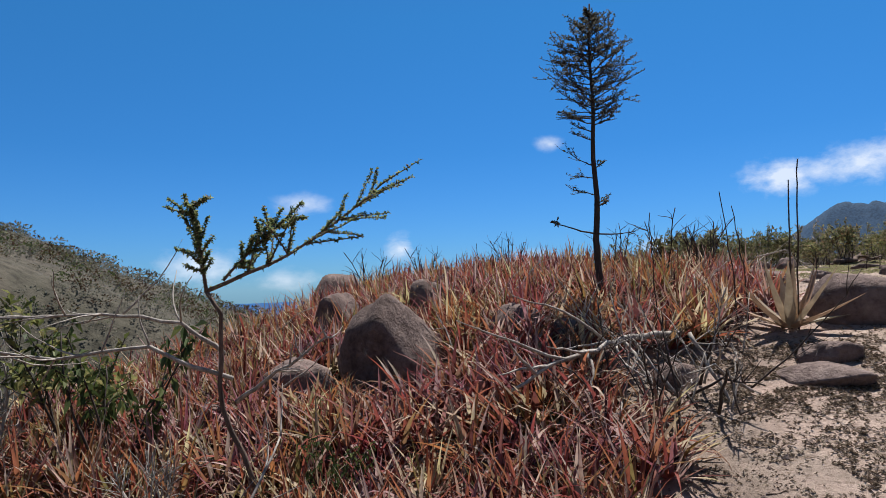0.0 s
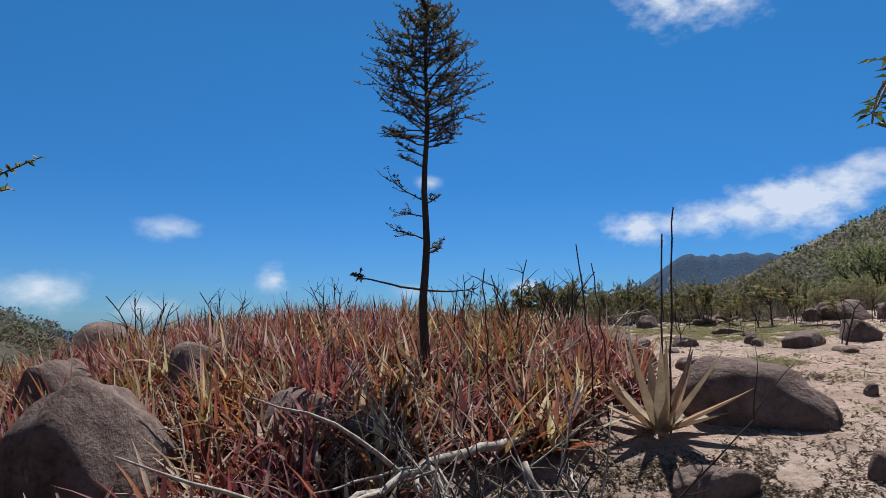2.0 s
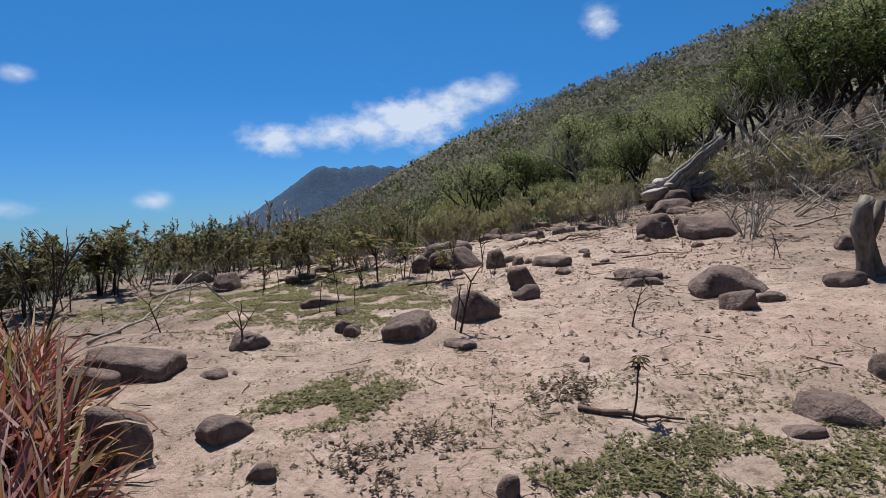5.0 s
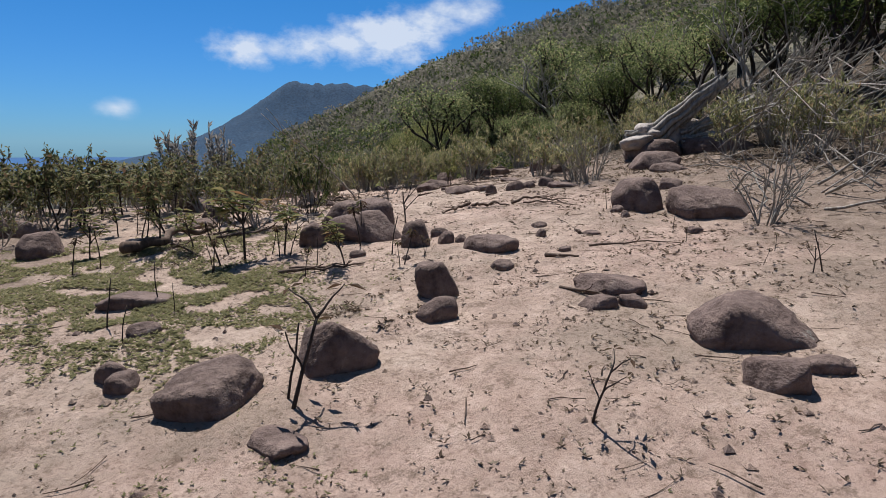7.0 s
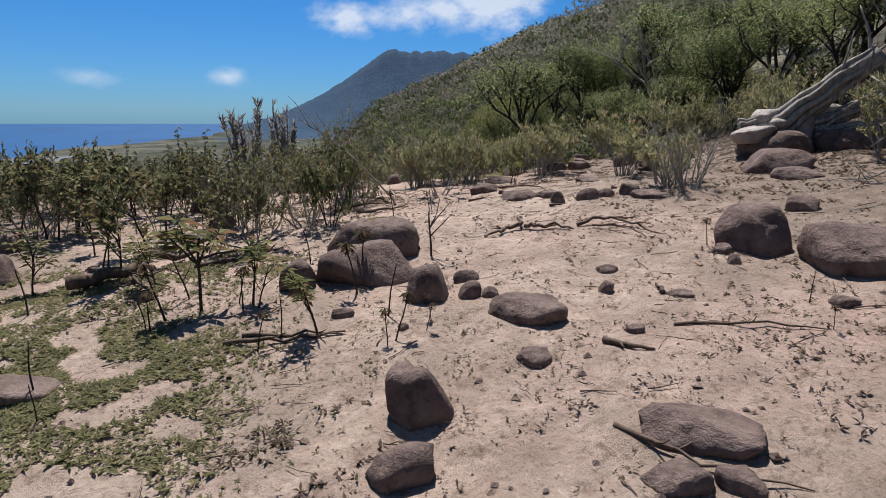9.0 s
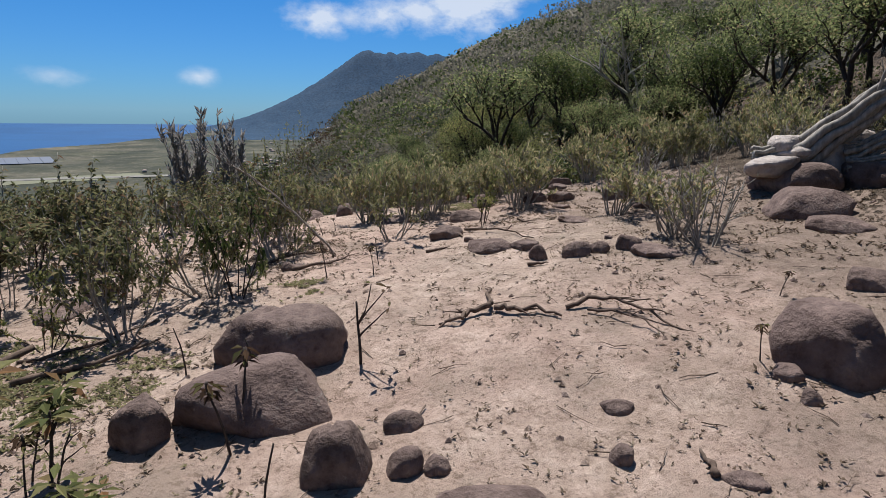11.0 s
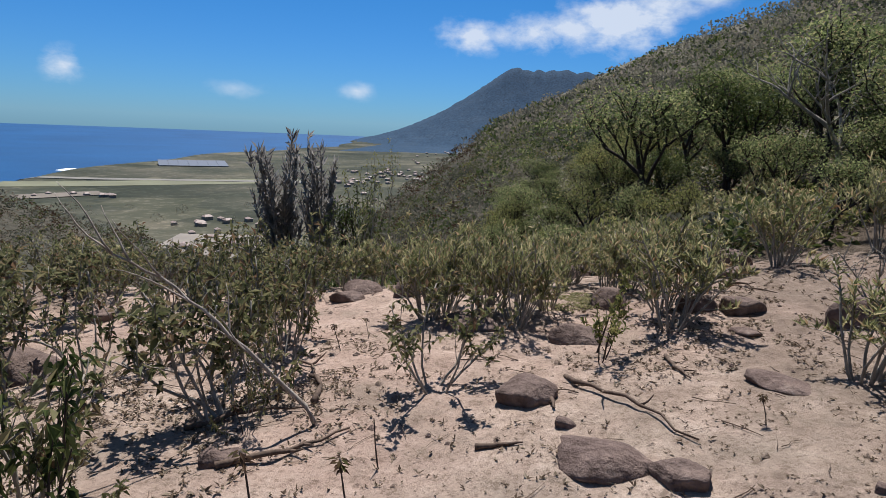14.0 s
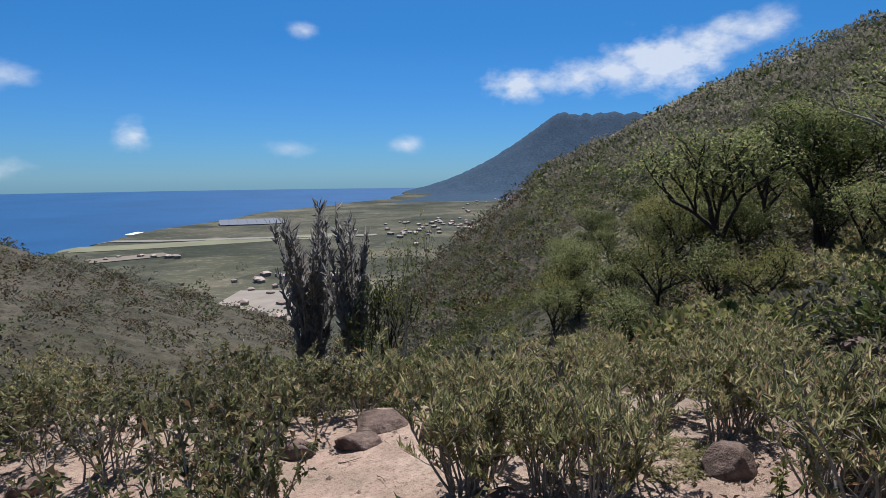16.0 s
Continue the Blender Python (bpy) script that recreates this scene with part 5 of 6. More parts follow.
def leaning_shrub(x, y):
    root = new("thorn_shrub")
    z = gz(x, y)
    root.location = (x, y, z)
    rng = random.Random(31)
    b, lb = Build(), Build()
    fork = Vector((-1.79 - x, 3.06 - y, 1.59 - z))
    q = [Vector((0, 0, -0.05)).lerp(fork, i / 10) + Vector((0.05 * math.sin(i * 0.9) + rng.uniform(-1, 1) * 0.012, rng.uniform(-1, 1) * 0.012, 0)) * (0 < i < 10) for i in range(11)]
    b.tube(q, taper(0.017, 0.012, 11), 7)
    tip = Vector((-0.75 - x, 3.09 - y, 2.07 - z))
    thorn_branch(b, lb, rng, fork, tip - fork, (tip - fork).length, 0.014, 1, 26)
    thorn_branch(b, lb, rng, fork, Vector((-0.16, -0.1, 1)), 0.50, 0.012, 1, 16)
    thorn_branch(b, lb, rng, fork + Vector((0.1, 0, 0.06)), Vector((0.6, 0.1, 0.62)), 0.5, 0.009, 1, 12)
    part("branchwork", b, BROWNWOOD, root)
    part("foliage", lb, LEAF_FOREST, root)
    return tagged(root, "leaning thorny shrub with tiny dark green leaves", "shrub")


leaning_shrub(-1.54, 3.13)

# pale dead branches and a leafy bush beside it
for x, y, h, kind in ((-2.76, 3.95, 1.0, "d"), (-3.26, 4.32, 1.15, "y"), (-3.88, 3.95, 1.0, "w"), (-4.38, 4.95, 1.2, "d"), (-1.07, 3.07, 0.42, "d"), (-2.13, 3.07, 0.5, "w")):
    shrub(x, y, h, h * 0.9, kind)


def dead_branch(pts, r, seed, label, twigs=8, mat=None, spread=0.5):
    rng = random.Random(seed)
    b = Build()
    pts = [Vector(p) for p in pts]
    fine = []
    for i in range(len(pts) - 1):
        for k in range(4):
            fine.append(pts[i].lerp(pts[i + 1], k / 4) + Vector((rng.uniform(-1, 1), rng.uniform(-1, 1), rng.uniform(-1, 1))) * r * 0.8)
    fine.append(pts[-1])
    b.tube(fine, taper(r, r * 0.35, len(fine)), 7)
    axis = (pts[-1] - pts[0]).normalized()
    side = []
    for _ in range(twigs):
        i = rng.randrange(len(fine) // 3, len(fine))
        d = axis * 0.7 + Vector((rng.uniform(-1, 1), rng.uniform(-1, 1), rng.uniform(-0.5, 1))) * spread
        q, _ = wander(rng, fine[i], d, (pts[-1] - pts[0]).length * rng.uniform(0.15, 0.4), 6, 0.2, 0.1)
        tb = Build()
        tb.tube(q, taper(r * 0.45, r * 0.12, 7), 5)
        side.append(tb)
    ob = new("dead_branch", b.mesh("dead_branch", [mat or DEADWOOD]))
    for tb in side:
        part("twig", tb, mat or DEADWOOD, ob)
    return tagged(ob, label, "dead branch", "dead wood")


def over(x, y, up):
    return (x, y, gz(x, y) + up)


dead_branch([(1.72, 4.85, 1.12), (1.40, 4.58, 1.11), (1.05, 4.28, 1.12), (0.68, 3.97, 1.09), (0.35, 3.70, 1.02), (0.02, 3.52, 0.88)], 0.032, 3, "long pale forked dead branch lying across the bromeliads", 7, None, 0.6)
dead_branch([(0.95, 4.20, 1.12), (1.00, 4.00, 1.00), (1.04, 3.82, 0.86), (1.12, 3.70, 0.74)], 0.015, 14, "pale side limb of a fallen dead branch", 5)
dead_branch([(0.62, 3.92, 1.08), (0.60, 3.72, 0.94), (0.54, 3.58, 0.72)], 0.013, 15, "pale side limb of a fallen dead branch", 4)
dead_branch([(1.34, 3.88, 1.19), (1.41, 3.68, 0.93), (1.50, 3.45, 0.58), over(1.57, 3.31, 0.0)], 0.015, 4, "pale broken dead branch leaning on the soil", 5)
dead_branch([over(1.02, 3.26, 0.0), (1.05, 3.38, 0.78), (1.00, 3.46, 1.28)], 0.012, 16, "dark dead stem standing before the bromeliads", 6, BARK_DARK)
dead_branch([(-1.71, 3.11, 1.21), (-1.94, 3.07, 1.41), (-2.38, 3.01, 1.49), (-3.26, 3.07, 1.46)], 0.015, 5, "pale crooked dead branch of the thorn shrub", 14, None, 0.9)
dead_branch([(-1.66, 3.11, 1.06), (-2.07, 2.95, 1.28), (-2.57, 2.88, 1.24), (-3.13, 2.82, 1.34)], 0.015, 17, "pale crooked dead branch of the thorn shrub", 12, None, 0.9)
dead_branch([(-1.63, 3.11, 0.94), (-1.38, 3.01, 1.11), (-1.07, 2.95, 1.31)], 0.015, 18, "pale crooked dead branch of the thorn shrub", 9, None, 0.9)
dead_branch([over(-1.63, 2.20, 0.1), over(-1.44, 2.57, 0.3), over(-1.32, 2.88, 0.55)], 0.014, 6, "pale dead twig among bromeliads", 7)
dead_branch([over(9.78, 11.24, 0.0), over(9.65, 11.29, 0.22), over(9.39, 11.39, 0.52), over(9.14, 11.49, 0.80), (8.89, 11.55, 2.78)], 0.014, 8, "long curved pale dead branch rising over the shrubs", 8)
dead_branch([over(4.41, 9.05, 0.30), over(4.79, 8.86, 0.38), over(5.09, 8.59, 0.02)], 0.014, 9, "pale dead branch beside a dark boulder", 5)
dead_branch([over(3.84, 8.89, 0.03), over(4.31, 9.11, 0.10), over(5.17, 10.09, 0.34)], 0.016, 10, "pale dead branch lying on the grass", 5)
dead_branch([over(6.34, 10.11, 0.05), over(6.86, 10.30, 0.08), over(7.33, 10.40, 0.10)], 0.055, 11, "thick dark fallen trunk beside the shrubs", 2, BROWNWOOD)

# crooked fallen branches on the bench
dead_branch([over(9.61, 9.00, 0.05), over(9.48, 9.08, 0.035), over(9.36, 9.04, 0.03), over(9.26, 9.10, 0.015)], 0.020, 21, "thick crooked brown fallen branch on pink soil", 3, BROWNWOOD, 0.3)
dead_branch([over(9.61, 9.00, 0.05), over(9.67, 8.85, 0.03), over(9.74, 8.75, 0.035), over(9.79, 8.59, 0.015)], 0.020, 22, "thick crooked brown fallen branch on pink soil", 3, BROWNWOOD, 0.3)
dead_branch([over(9.61, 9.00, 0.05), over(9.70, 9.14, 0.07), over(9.80, 9.22, 0.06), over(9.92, 9.38, 0.02)], 0.016, 23, "thick crooked brown fallen branch on pink soil", 2, BROWNWOOD, 0.3)
dead_branch([over(9.91, 8.65, 0.02), over(10.04, 8.58, 0.05), over(10.14, 8.46, 0.06), over(10.12, 8.21, 0.05), over(10.05, 7.98, 0.015)], 0.016, 24, "thick crooked brown fallen branch on pink soil", 5, BROWNWOOD, 0.35)
dead_branch([over(9.96, 8.52, 0.02), over(10.00, 8.38, 0.04), over(10.00, 8.17, 0.04), over(9.91, 7.98, 0.012)], 0.010, 25, "crooked brown fallen branch on pink soil", 4, BROWNWOOD, 0.35)

strewn = random.Random(67)
for i in range(26):
    x, y = strewn.uniform(-2.6, 2.4), strewn.uniform(2.6, 7.4)
    if not inside(x, y, EDGE):
        continue
    a, ln = strewn.uniform(0, 6.28), strewn.uniform(0.25, 0.6)
    up = strewn.uniform(0.22, 0.42)
    dead_branch([over(x, y, up - 0.15), over(x + math.cos(a) * ln * 0.5, y + math.sin(a) * ln * 0.5, up), over(x + math.cos(a) * ln, y + math.sin(a) * ln, up + strewn.uniform(-0.1, 0.25))],
                strewn.uniform(0.005, 0.010), 1000 + i, "thin pale dead twig caught among bromeliads", 4, DEADWOOD, 0.7)
tangle = random.Random(66)
for i in range(26):
    x, y = tangle.uniform(0.7, 1.7), tangle.uniform(3.3, 4.4)
    a = tangle.uniform(0, 6.28)
    ln = tangle.uniform(0.3, 0.7)
    dead_branch([over(x, y, 0.02), over(x + math.cos(a) * ln * 0.5, y + math.sin(a) * ln * 0.5, tangle.uniform(0.15, 0.4)), over(x + math.cos(a) * ln, y + math.sin(a) * ln, tangle.uniform(0.1, 0.7))],
                tangle.uniform(0.006, 0.012), 900 + i, "thin crooked dead branch in a dry tangle", 5, DEADWOOD if i % 3 else BARK_DARK, 0.8)

# ---- pale rock heap, leaning dead trunk and brushwood below the forest ----
boulder(14.0, 9.0, 1.1, 0.9, 0.36, 20, "dark brown rock ledge under a dead trunk", 0.02)
boulder(14.25, 9.1, 1.0, 0.8, 0.28, -20, "pale weathered grey rock ledge under a dead trunk", 0.16, 0, PALE_ROCK)
boulder(14.45, 8.75, 0.7, 0.7, 0.5, 35, "pale weathered upright rock", 0.12, 0, PALE_ROCK)
boulder(14.3, 8.1, 1.0, 0.8, 0.32, -60, "dark rock ledge below the forest")
def fallen_trunk(base, top, r, seed, label):
    """A fluted, split and bleached trunk: strands about a core, broken off unevenly."""
    rng = random.Random(seed)
    p0, p1 = Vector(base), Vector(top)
    axis = (p1 - p0).normalized()
    u = axis.cross(Vector((0, 0, 1))).normalized()
    w = axis.cross(u)
    length = (p1 - p0).length
    sag = rng.uniform(-0.06, 0.06)
    root = new("dead_tree")
    core = Build()
    n = 9
    mids = [p0.lerp(p1, i / n) + u * sag * math.sin(math.pi * i / n) + w * 0.016 * math.sin(1.7 * i) for i in range(n + 1)]
    core.tube(mids, [r * (0.80 - 0.28 * i / n) * rng.uniform(0.92, 1.08) for i in range(n + 1)], 10)
    part("core", core, BLEACHED, root)
    for k in range(9):
        a0, twist = 6.28 * k / 9 + rng.uniform(-0.2, 0.2), rng.uniform(-0.5, 0.9)
        end = rng.uniform(0.72, 1.12)
        strand, pts, rad = Build(), [], []
        for i in range(n + 1):
            f = i / n * end
            c = p0.lerp(p1, f) + u * sag * math.sin(math.pi * min(f, 1)) + w * 0.016 * math.sin(1.7 * i)
            spread = r * (0.86 - 0.3 * f) * (1 + 0.35 * max(0, 0.15 - f) / 0.15)
            ang = a0 + twist * f
            pts.append(c + (u * math.cos(ang) + w * math.sin(ang)) * spread)
            rad.append(max(0.006, r * (0.30 - 0.15 * f) * rng.uniform(0.85, 1.1) * (1 if i < n else 0.35)))
        strand.tube(pts, rad, 7)
        part("strand", strand, BLEACHED if k % 3 else BARK_GREY, root)
    for _ in range(4):
        st = mids[rng.randrange(5, n + 1)]
        limb = Build()
        q, _ = wander(rng, st, axis * 0.8 + Vector((rng.uniform(-1, 1), rng.uniform(-1, 1), rng.uniform(-0.3, 1))) * 0.8, length * rng.uniform(0.25, 0.55), 6, 0.22, 0.1)
        limb.tube(q, taper(r * 0.14, r * 0.04, 7), 6)
        part("limb", limb, DEADWOOD, root)
    return tagged(root, label, "dead tree", "dead wood")


fallen_trunk(over(13.98, 8.98, 0.30), over(14.40, 8.10, 1.05), 0.17, 51, "thick leaning bleached dead trunk broken off at its top")
fallen_trunk(over(14.20, 8.60, 0.25), over(14.75, 7.75, 0.72), 0.10, 52, "grey split dead trunk leaning on rocks")
fallen_trunk(over(13.70, 9.30, 0.36), over(14.25, 8.62, 0.44), 0.085, 53, "short pale fallen log lying on rocks")
fallen_trunk(over(14.10, 8.55, 0.20), over(14.60, 7.30, 0.26), 0.07, 54, "grey fallen log lying below the brushwood")
for x, y, w, d, h, up, rot in ((13.80, 9.18, 0.75, 0.5, 0.15, 0.24, 25), (14.02, 9.02, 0.58, 0.45, 0.14, 0.38, 5), (13.92, 9.1, 0.4, 0.34, 0.12, 0.46, 60)):
    boulder(x, y, w, d, h, rot, "flat pale weathered rock stacked under a dead trunk", up, 0, PALE_ROCK)
for i in range(44):
    r = random.Random(700 + i)
    x, y = 13.2 + r.uniform(0, 2.6), 7.4 - r.uniform(-0.8, 2.4)
    a = r.uniform(-0.8, 0.8)
    ln = r.uniform(0.9, 2.0)
    dead_branch([over(x, y, r.uniform(0.1, 0.9)), over(x - 0.3 * ln * math.sin(a), y - 0.5 * ln, r.uniform(0.5, 1.2)), over(x - 0.7 * ln, y - ln * math.cos(a), r.uniform(0.3, 1.4))],
                r.uniform(0.007, 0.020), 800 + i, "tangled grey dead branch in a brushwood heap", 9, DEADWOOD if i % 2 else BARK_GREY, 0.9)
for i in range(16):
    r = random.Random(1300 + i)
    x, y, a, ln = r.uniform(10.1, 12.6), r.uniform(5.2, 6.9), r.uniform(0, 6.28), r.uniform(0.5, 1.1)
    dead_branch([over(x, y, 0.01), over(x + math.cos(a) * ln * 0.5, y + math.sin(a) * ln * 0.5, r.uniform(0.1, 0.3)), over(x + math.cos(a) * ln, y + math.sin(a) * ln, r.uniform(0.05, 0.5))],
                r.uniform(0.007, 0.016), 1400 + i, "crooked grey dead branch lying beside a boulder", 6, DEADWOOD if i % 3 else BARK_GREY, 0.9)
tree(16.45, 6.93, forest[1], "dark-trunked tree beside the brushwood heap", 1.2, 15)
tree(17.4, 6.2, forest[0], "dark green tree beside the brushwood heap", 1.1, 215)
tree(16.9, 8.6, bare[1], "leafless grey tree behind the brushwood", 1.0, 100)


def stump(x, y):
    b = Build()
    z = gz(x, y)
    b.tube([(x, y, z - 0.1), (x + 0.03, y + 0.02, z + 0.08), (x - 0.02, y + 0.03, z + 0.22), (x - 0.07, y + 0.05, z + 0.38), (x - 0.05, y + 0.04, z + 0.52), (x + 0.01, y + 0.02, z + 0.62)], [0.13, 0.095, 0.08, 0.085, 0.07, 0.062], 10)
    b.tube([(x + 0.02, y + 0.02, z + 0.30), (x + 0.10, y - 0.03, z + 0.44), (x + 0.12, y - 0.05, z + 0.60)], [0.05, 0.045, 0.038], 8)
    b.tube([(x + 0.02, y, z + 0.05), (x + 0.16, y - 0.06, z + 0.02), (x + 0.30, y - 0.10, z - 0.03)], [0.06, 0.045, 0.02], 7)
    tagged(new("tree_stump", b.mesh("tree_stump", [STUMPWOOD])), "forked grey dead tree trunk standing in dry soil", "tree trunk")


stump(8.51, 4.60)


# leafy branch that hangs in from a tree beside the path
def overhang(tip, root_at):
    ob = new("leafy_branch")
    rng = random.Random(19)
    b, lb = Build(), Build()
    t, r0 = Vector(tip), Vector(root_at)
    pts = [r0.lerp(t, i / 8) + Vector((0, 0, 0.05 * math.sin(i))) for i in range(9)]
    b.tube(pts, taper(0.022, 0.005, 9), 6)
    for i in range(1, 9):
        for _ in range(3):
            q, e = wander(rng, pts[i], (t - r0).normalized() + Vector((rng.uniform(-1, 1), rng.uniform(-1, 1), rng.uniform(-0.6, 1))) * 0.9, 0.16, 5, 0.25, 0.1)
            b.tube(q, taper(0.006, 0.003, 6), 5)
            for k in (3, 4, 5):
                crown_leaves(lb, rng, q[k], 4, 0.058, 0.45)
    part("branchwork", b, BARK_GREY, ob)
    part("leaves", lb, LEAF_DARK, ob)
    return tagged(ob, "leafy tree branch with small glossy green leaves", "branch")


hanger = new("tree")
hanger.location = (3.95, 2.0, gz(3.95, 2.0))
hb = Build()
hb.tube([(0, 0, -0.1), (0.03, 0.02, 0.7), (-0.06, 0.1, 1.5), (-0.35, 0.25, 2.3), (-0.7, 0.42, 2.75)], [0.07, 0.06, 0.05, 0.035, 0.025], 8)
part("trunk", hb, BARK_GREY, hanger)
tagged(hanger, "small grey-barked tree leaning over the path", "tree")
overhang((2.05, 2.54, 2.52), (3.25, 2.42, gz(3.95, 2.0) + 2.75)).parent = None

# ---- ground cover, litter and pebbles ----
def scatter(name, label, spots, mat, seed, leafy):
    rng = random.Random(seed)
    b = Build()
    for cx, cy, r, n, size in spots:
        for _ in range(n):
            a, q = rng.uniform(0, 6.28), r * math.sqrt(rng.random()) * (0.7 + 0.5 * rng.random())
            x, y = cx + math.cos(a) * q, cy + math.sin(a) * q * 0.8
            if noise.noise(Vector((x * 3.1, y * 3.1, seed))) < -0.12:
                continue
            z = gz(x, y)
            for _ in range(leafy):
                t = rng.uniform(0, 6.28)
                d = Vector((math.cos(t), math.sin(t), rng.uniform(0.15, 1.1))).normalized()
                b.leaf(Vector((x, y, z)), d, Vector((0, 0, 1)), size * rng.uniform(0.6, 1.5), size * rng.uniform(0.25, 0.6))
    return tagged(new(name, b.mesh(name, [mat], False)), label, "ground cover", kind="stuff")


scatter("ground_cover", "low green creeping ground cover in patches", [
    (4.44, 6.37, 0.45, 900, 0.03), (6.47, 8.46, 0.6, 900, 0.03), (5.18, 10.29, 1.2, 2600, 0.03), (5.07, 4.49, 0.5, 800, 0.028), (5.51, 4.19, 0.4, 500, 0.028),
    (6.26, 9.90, 1.2, 2600, 0.03), (5.96, 7.95, 0.75, 1500, 0.03), (5.60, 8.85, 1.0, 2000, 0.03), (4.59, 4.68, 0.45, 700, 0.028), (6.16, 8.87, 0.8, 1300, 0.03),
    (12.33, 12.38, 0.35, 500, 0.03), (9.04, 10.53, 0.3, 350, 0.03), (6.93, 10.33, 0.8, 900, 0.03), (7.61, 9.79, 0.4, 400, 0.03),
    (5.16, 4.63, 1.3, 1500, 0.018), (4.59, 6.08, 1.1, 1300, 0.018), (5.89, 8.25, 1.7, 2000, 0.018), (5.94, 4.05, 1.0, 800, 0.018)], COVER, 1, 4)
scatter("dry_tufts", "dry brown tufts and litter on the soil", [
    (5.38, 5.43, 0.25, 160, 0.03), (4.30, 5.63, 0.4, 260, 0.03), (6.73, 7.30, 0.35, 350, 0.03), (7.17, 6.36, 1.4, 380, 0.026), (8.91, 8.31, 2.2, 520, 0.024), (10.52, 10.50, 1.6, 420, 0.026),
    (11.33, 7.97, 1.8, 420, 0.03), (9.63, 12.27, 1.2, 900, 0.03), (8.65, 11.60, 1.4, 1300, 0.03), (12.36, 11.27, 1.2, 600, 0.028), (7.32, 9.70, 1.0, 700, 0.028), (2.01, 4.48, 1.0, 700, 0.024), (5.99, 4.63, 1.6, 380, 0.026),
    (9.80, 6.03, 1.6, 600, 0.03), (13.68, 8.08, 2.2, 1500, 0.04), (13.79, 11.00, 1.6, 900, 0.03), (3.59, 4.79, 1.0, 300, 0.03), (1.90, 3.24, 1.0, 420, 0.02), (1.39, 2.83, 0.6, 260, 0.02), (2.91, 3.61, 0.9, 300, 0.026),
    (8.42, 7.91, 3.0, 2800, 0.014), (11.02, 10.51, 2.5, 2400, 0.015), (6.61, 6.26, 2.6, 2200, 0.014), (12.32, 8.64, 2.4, 1600, 0.018), (9.00, 5.62, 2.2, 1400, 0.015)], LITTERLEAF, 2, 3)
scatter("leaf_litter", "brown fallen leaves and clods beside the bromeliads", [(2.2, 3.0, 1.3, 3400, 0.024), (2.1, 4.0, 0.9, 2600, 0.026), (1.4, 2.2, 1.0, 1500, 0.02), (3.1, 3.8, 1.1, 1600, 0.022), (1.5, 3.9, 0.8, 1200, 0.024), (3.6, 2.6, 1.4, 1500, 0.022)], LITTERLEAF, 3, 3)

peb = random.Random(55)
pb = Build()
OCT = [(1, 0, 0), (-1, 0, 0), (0, 1, 0), (0, -1, 0), (0, 0, 1), (0, 0, -1)]
OCTF = [(0, 2, 4), (2, 1, 4), (1, 3, 4), (3, 0, 4), (2, 0, 5), (1, 2, 5), (3, 1, 5), (0, 3, 5)]
for _ in range(9000):
    s, p = peb.uniform(2, 19), peb.uniform(-1.5, 9)
    x, y = 0.857 * p + 0.515 * s, -0.515 * p + 0.857 * s
    r = 0.005 + 0.028 * peb.random() ** 4
    z = gz(x, y)
    pb.add([(x + vx * r * peb.uniform(0.6, 1.2), y + vy * r * peb.uniform(0.6, 1.2), z + vz * r * peb.uniform(0.5, 0.8)) for vx, vy, vz in OCT], OCTF, 1 if peb.random() < 0.6 else 0)
tagged(new("pebbles", pb.mesh("pebbles", [ROCK, SOIL], False)), "small brown pebbles and clods strewn over dry soil", "pebbles", kind="stuff")

tw = Build()
for _ in range(1700):
    s, p = peb.uniform(2, 20), peb.uniform(-2.5, 9.5)
    x, y = 0.857 * p + 0.515 * s, -0.515 * p + 0.857 * s
    a, ln = peb.uniform(0, 6.28), peb.uniform(0.04, 0.22)
    q = []
    for i in range(4):
        u, v = x + math.cos(a) * ln * i / 3 + peb.uniform(-0.01, 0.01), y + math.sin(a) * ln * i / 3 + peb.uniform(-0.01, 0.01)
        q.append((u, v, gz(u, v) + 0.006 + peb.uniform(0, 0.008)))
    r = peb.uniform(0.0015, 0.0045)
    tw.tube(q, taper(r, r * 0.5, 4), 4)
tagged(new("twig_litter", tw.mesh("twig_litter", [BROWNWOOD])), "thin dry twigs littering the soil", "twigs", kind="stuff")

# ---- far plain: runway, solar field, village, surf ----
def polar(az, r):
    return 8 + math.sin(radians(az)) * r, 8 + math.cos(radians(az)) * r


def strip(name, ends, width, mat, label, category, lift=1.2, n=24):
    (x0, y0), (x1, y1) = ends
    dx, dy = x1 - x0, y1 - y0
    ln = math.hypot(dx, dy)
    nx, ny = -dy / ln * width / 2, dx / ln * width / 2
    b = Build()
    v, f = [], []
    for i in range(n + 1):
        x, y = x0 + dx * i / n, y0 + dy * i / n
        z = float(height(x, y)) + lift
        v += [(x - nx, y - ny, z), (x + nx, y + ny, z), (x - nx, y - ny, z - 4), (x + nx, y + ny, z - 4)]
    for i in range(n):
        o = i * 4
        f += [(o, o + 4, o + 5, o + 1), (o + 2, o + 6, o + 4, o), (o + 1, o + 5, o + 7, o + 3)]
    b.add(v, f)
    tagged(new(name, b.mesh(name, [mat], False)), label, category, kind="structure")


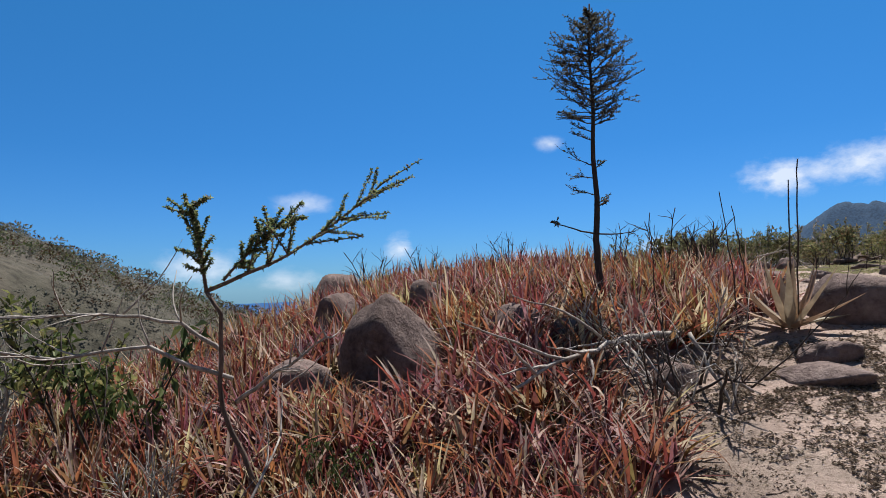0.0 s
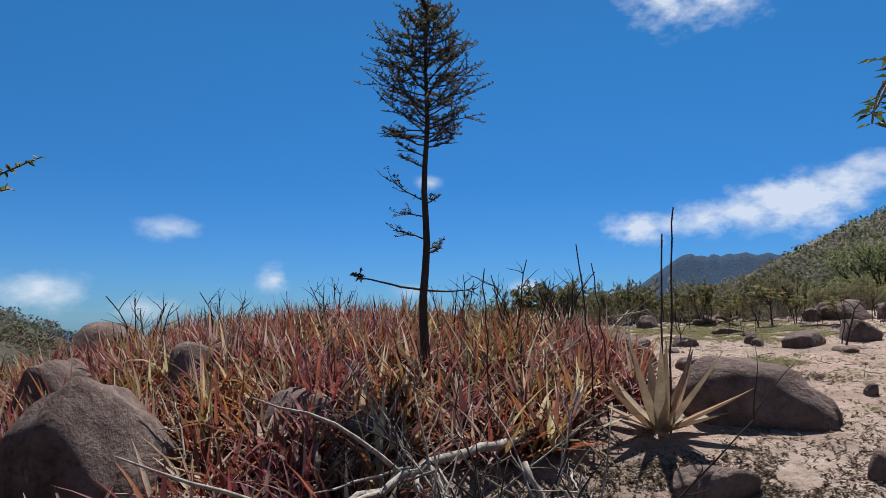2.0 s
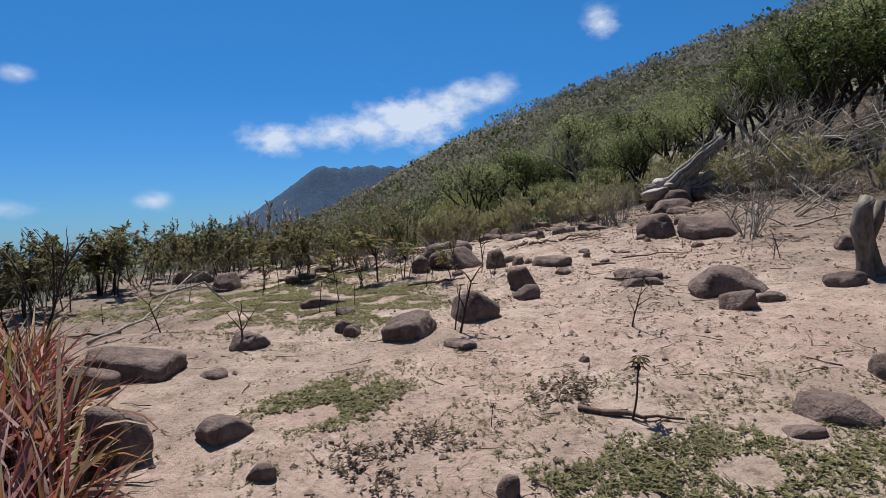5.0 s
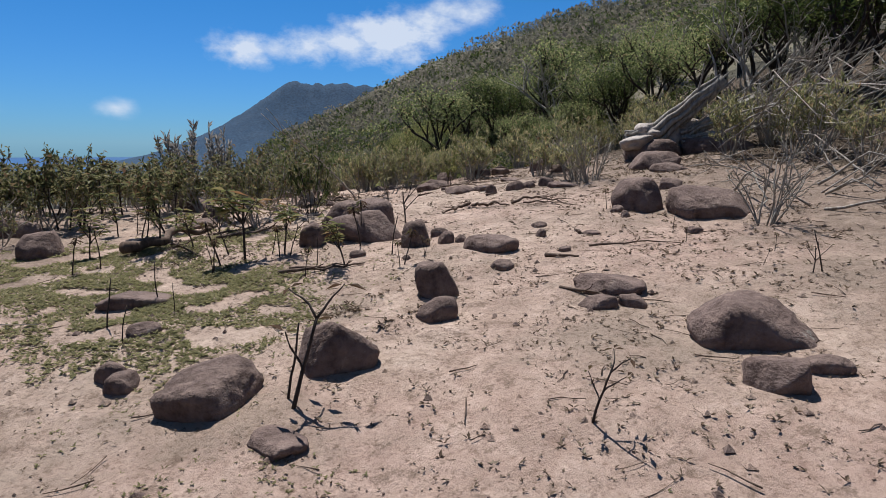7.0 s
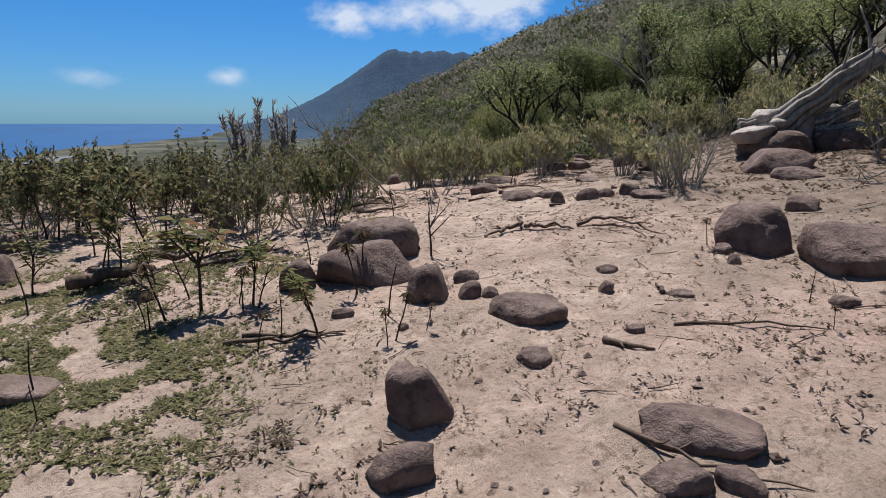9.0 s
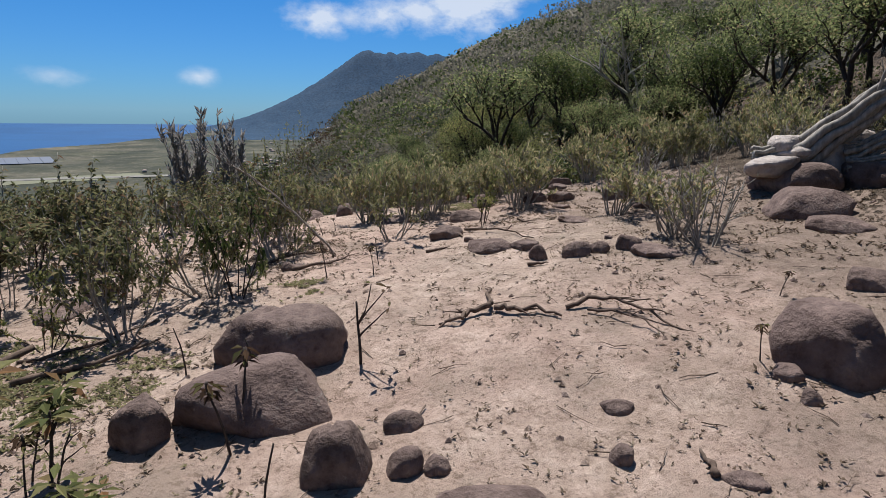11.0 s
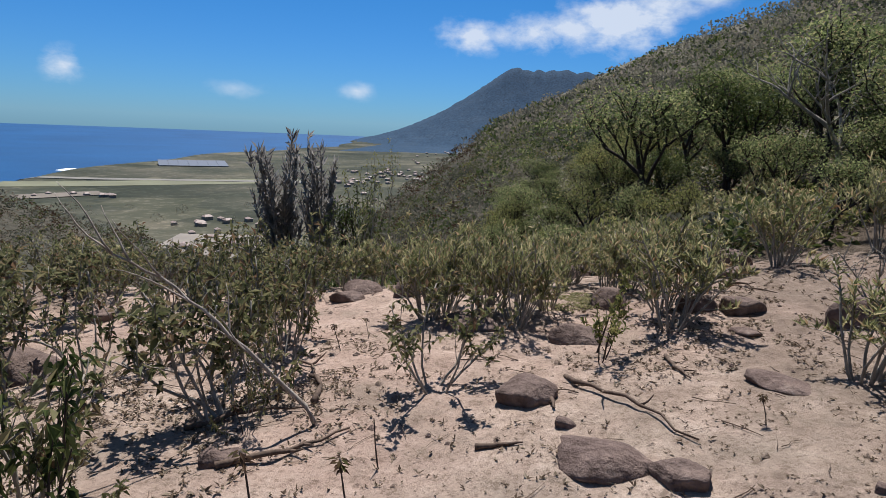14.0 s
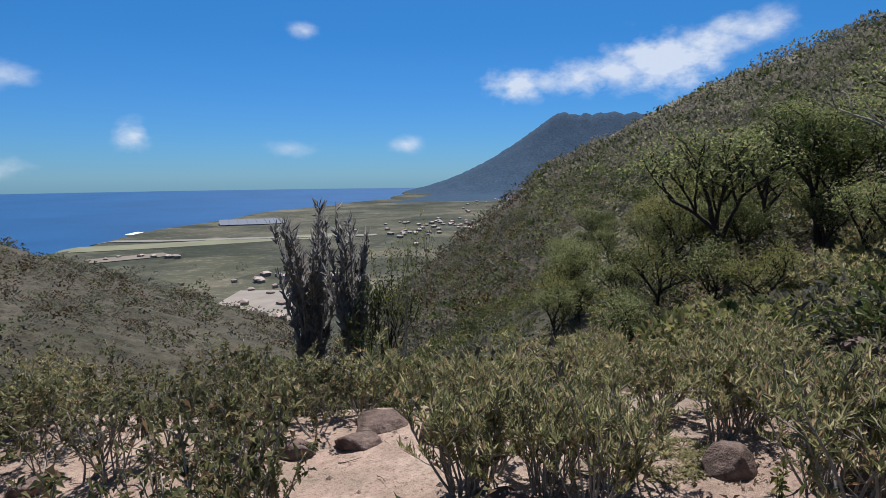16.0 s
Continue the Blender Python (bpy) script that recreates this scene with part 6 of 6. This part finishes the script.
strip("runway", (polar(-10, 1120), polar(16, 980)), 26, TARMAC, "long pale runway on the coastal plain", "runway")
strip("runway_verge", (polar(-12, 1000), polar(14, 1010)), 70, plain_colour("dry_grass", (0.15, 0.15, 0.095), 0.9, 0.02), "dry grass strip beside the runway", "grass strip", 0.7)
strip("road", (polar(24, 1000), polar(28.5, 1250)), 12, TARMAC, "pale road through the village", "road")
strip("dirt_lot", (polar(-8, 830), polar(-2, 850)), 40, DIRT, "bare pale earthworks on the plain", "dirt lot")
strip("dirt_lot_b", (polar(1.5, 470), polar(10, 450)), 120, PALE_DIRT, "bare pale quarry ground below the slope", "dirt lot")
strip("surf", (polar(-11, 1075), polar(-4, 1290)), 16, FOAM, "white surf along the shore", "surf", 3.5)

solar = new("solar_farm")
tagged(solar, "rows of grey-blue solar panels on the plain", "solar panels")
for i in range(7):
    az = 2.6 + i * 0.78
    x, y = polar(az, 1350)
    z = float(height(x, y))
    b = Build()
    b.add([(x - 9, y - 30, z + 2), (x + 9, y - 30, z + 2), (x + 9, y + 30, z + 9), (x - 9, y + 30, z + 9), (x - 9, y - 30, z + 1), (x + 9, y - 30, z + 1), (x + 9, y + 30, z + 8), (x - 9, y + 30, z + 8)],
          [(0, 1, 2, 3), (7, 6, 5, 4), (0, 4, 5, 1), (1, 5, 6, 2), (2, 6, 7, 3), (3, 7, 4, 0)])
    part("panel", b, PANEL, solar, smooth=False)

house = new("house")
hw, hr = Build(), Build()
hw.add([(-5, -4, -2), (5, -4, -2), (5, 4, -2), (-5, 4, -2), (-5, -4, 3), (5, -4, 3), (5, 4, 3), (-5, 4, 3)], [(0, 1, 5, 4), (1, 2, 6, 5), (2, 3, 7, 6), (3, 0, 4, 7), (4, 5, 6, 7)])
hr.add([(-5.6, -4.6, 2.9), (5.6, -4.6, 2.9), (5.6, 4.6, 2.9), (-5.6, 4.6, 2.9), (-3, 0, 5), (3, 0, 5)], [(0, 1, 5, 4), (1, 2, 5), (2, 3, 4, 5), (3, 0, 4), (3, 2, 1, 0)])
part("wall", hw, WALLPAINT, house, smooth=False)
part("roof", hr, ROOFPAINT, house, smooth=False)
tagged(house, "small pale-walled house with a hipped metal roof", "house", "village on the plain")
town = random.Random(13)
places = [polar(town.gauss(22, 3.0), town.gauss(1050, 130)) for _ in range(70)] + [polar(town.uniform(24, 34), town.uniform(1500, 2300)) for _ in range(30)] \
    + [polar(town.uniform(3, 12), town.uniform(400, 620)) for _ in range(24)] + [polar(town.uniform(-7, -1), town.uniform(800, 870)) for _ in range(8)]
for i, (x, y) in enumerate(places):
    m = pose(x, y, float(height(x, y)) + 1.0, 0, 0, town.uniform(0, 180)) @ Matrix.Scale(town.uniform(0.6, 1.05), 4)
    if i == 0:
        house.matrix_world = m
    else:
        copy_thing(house, m)
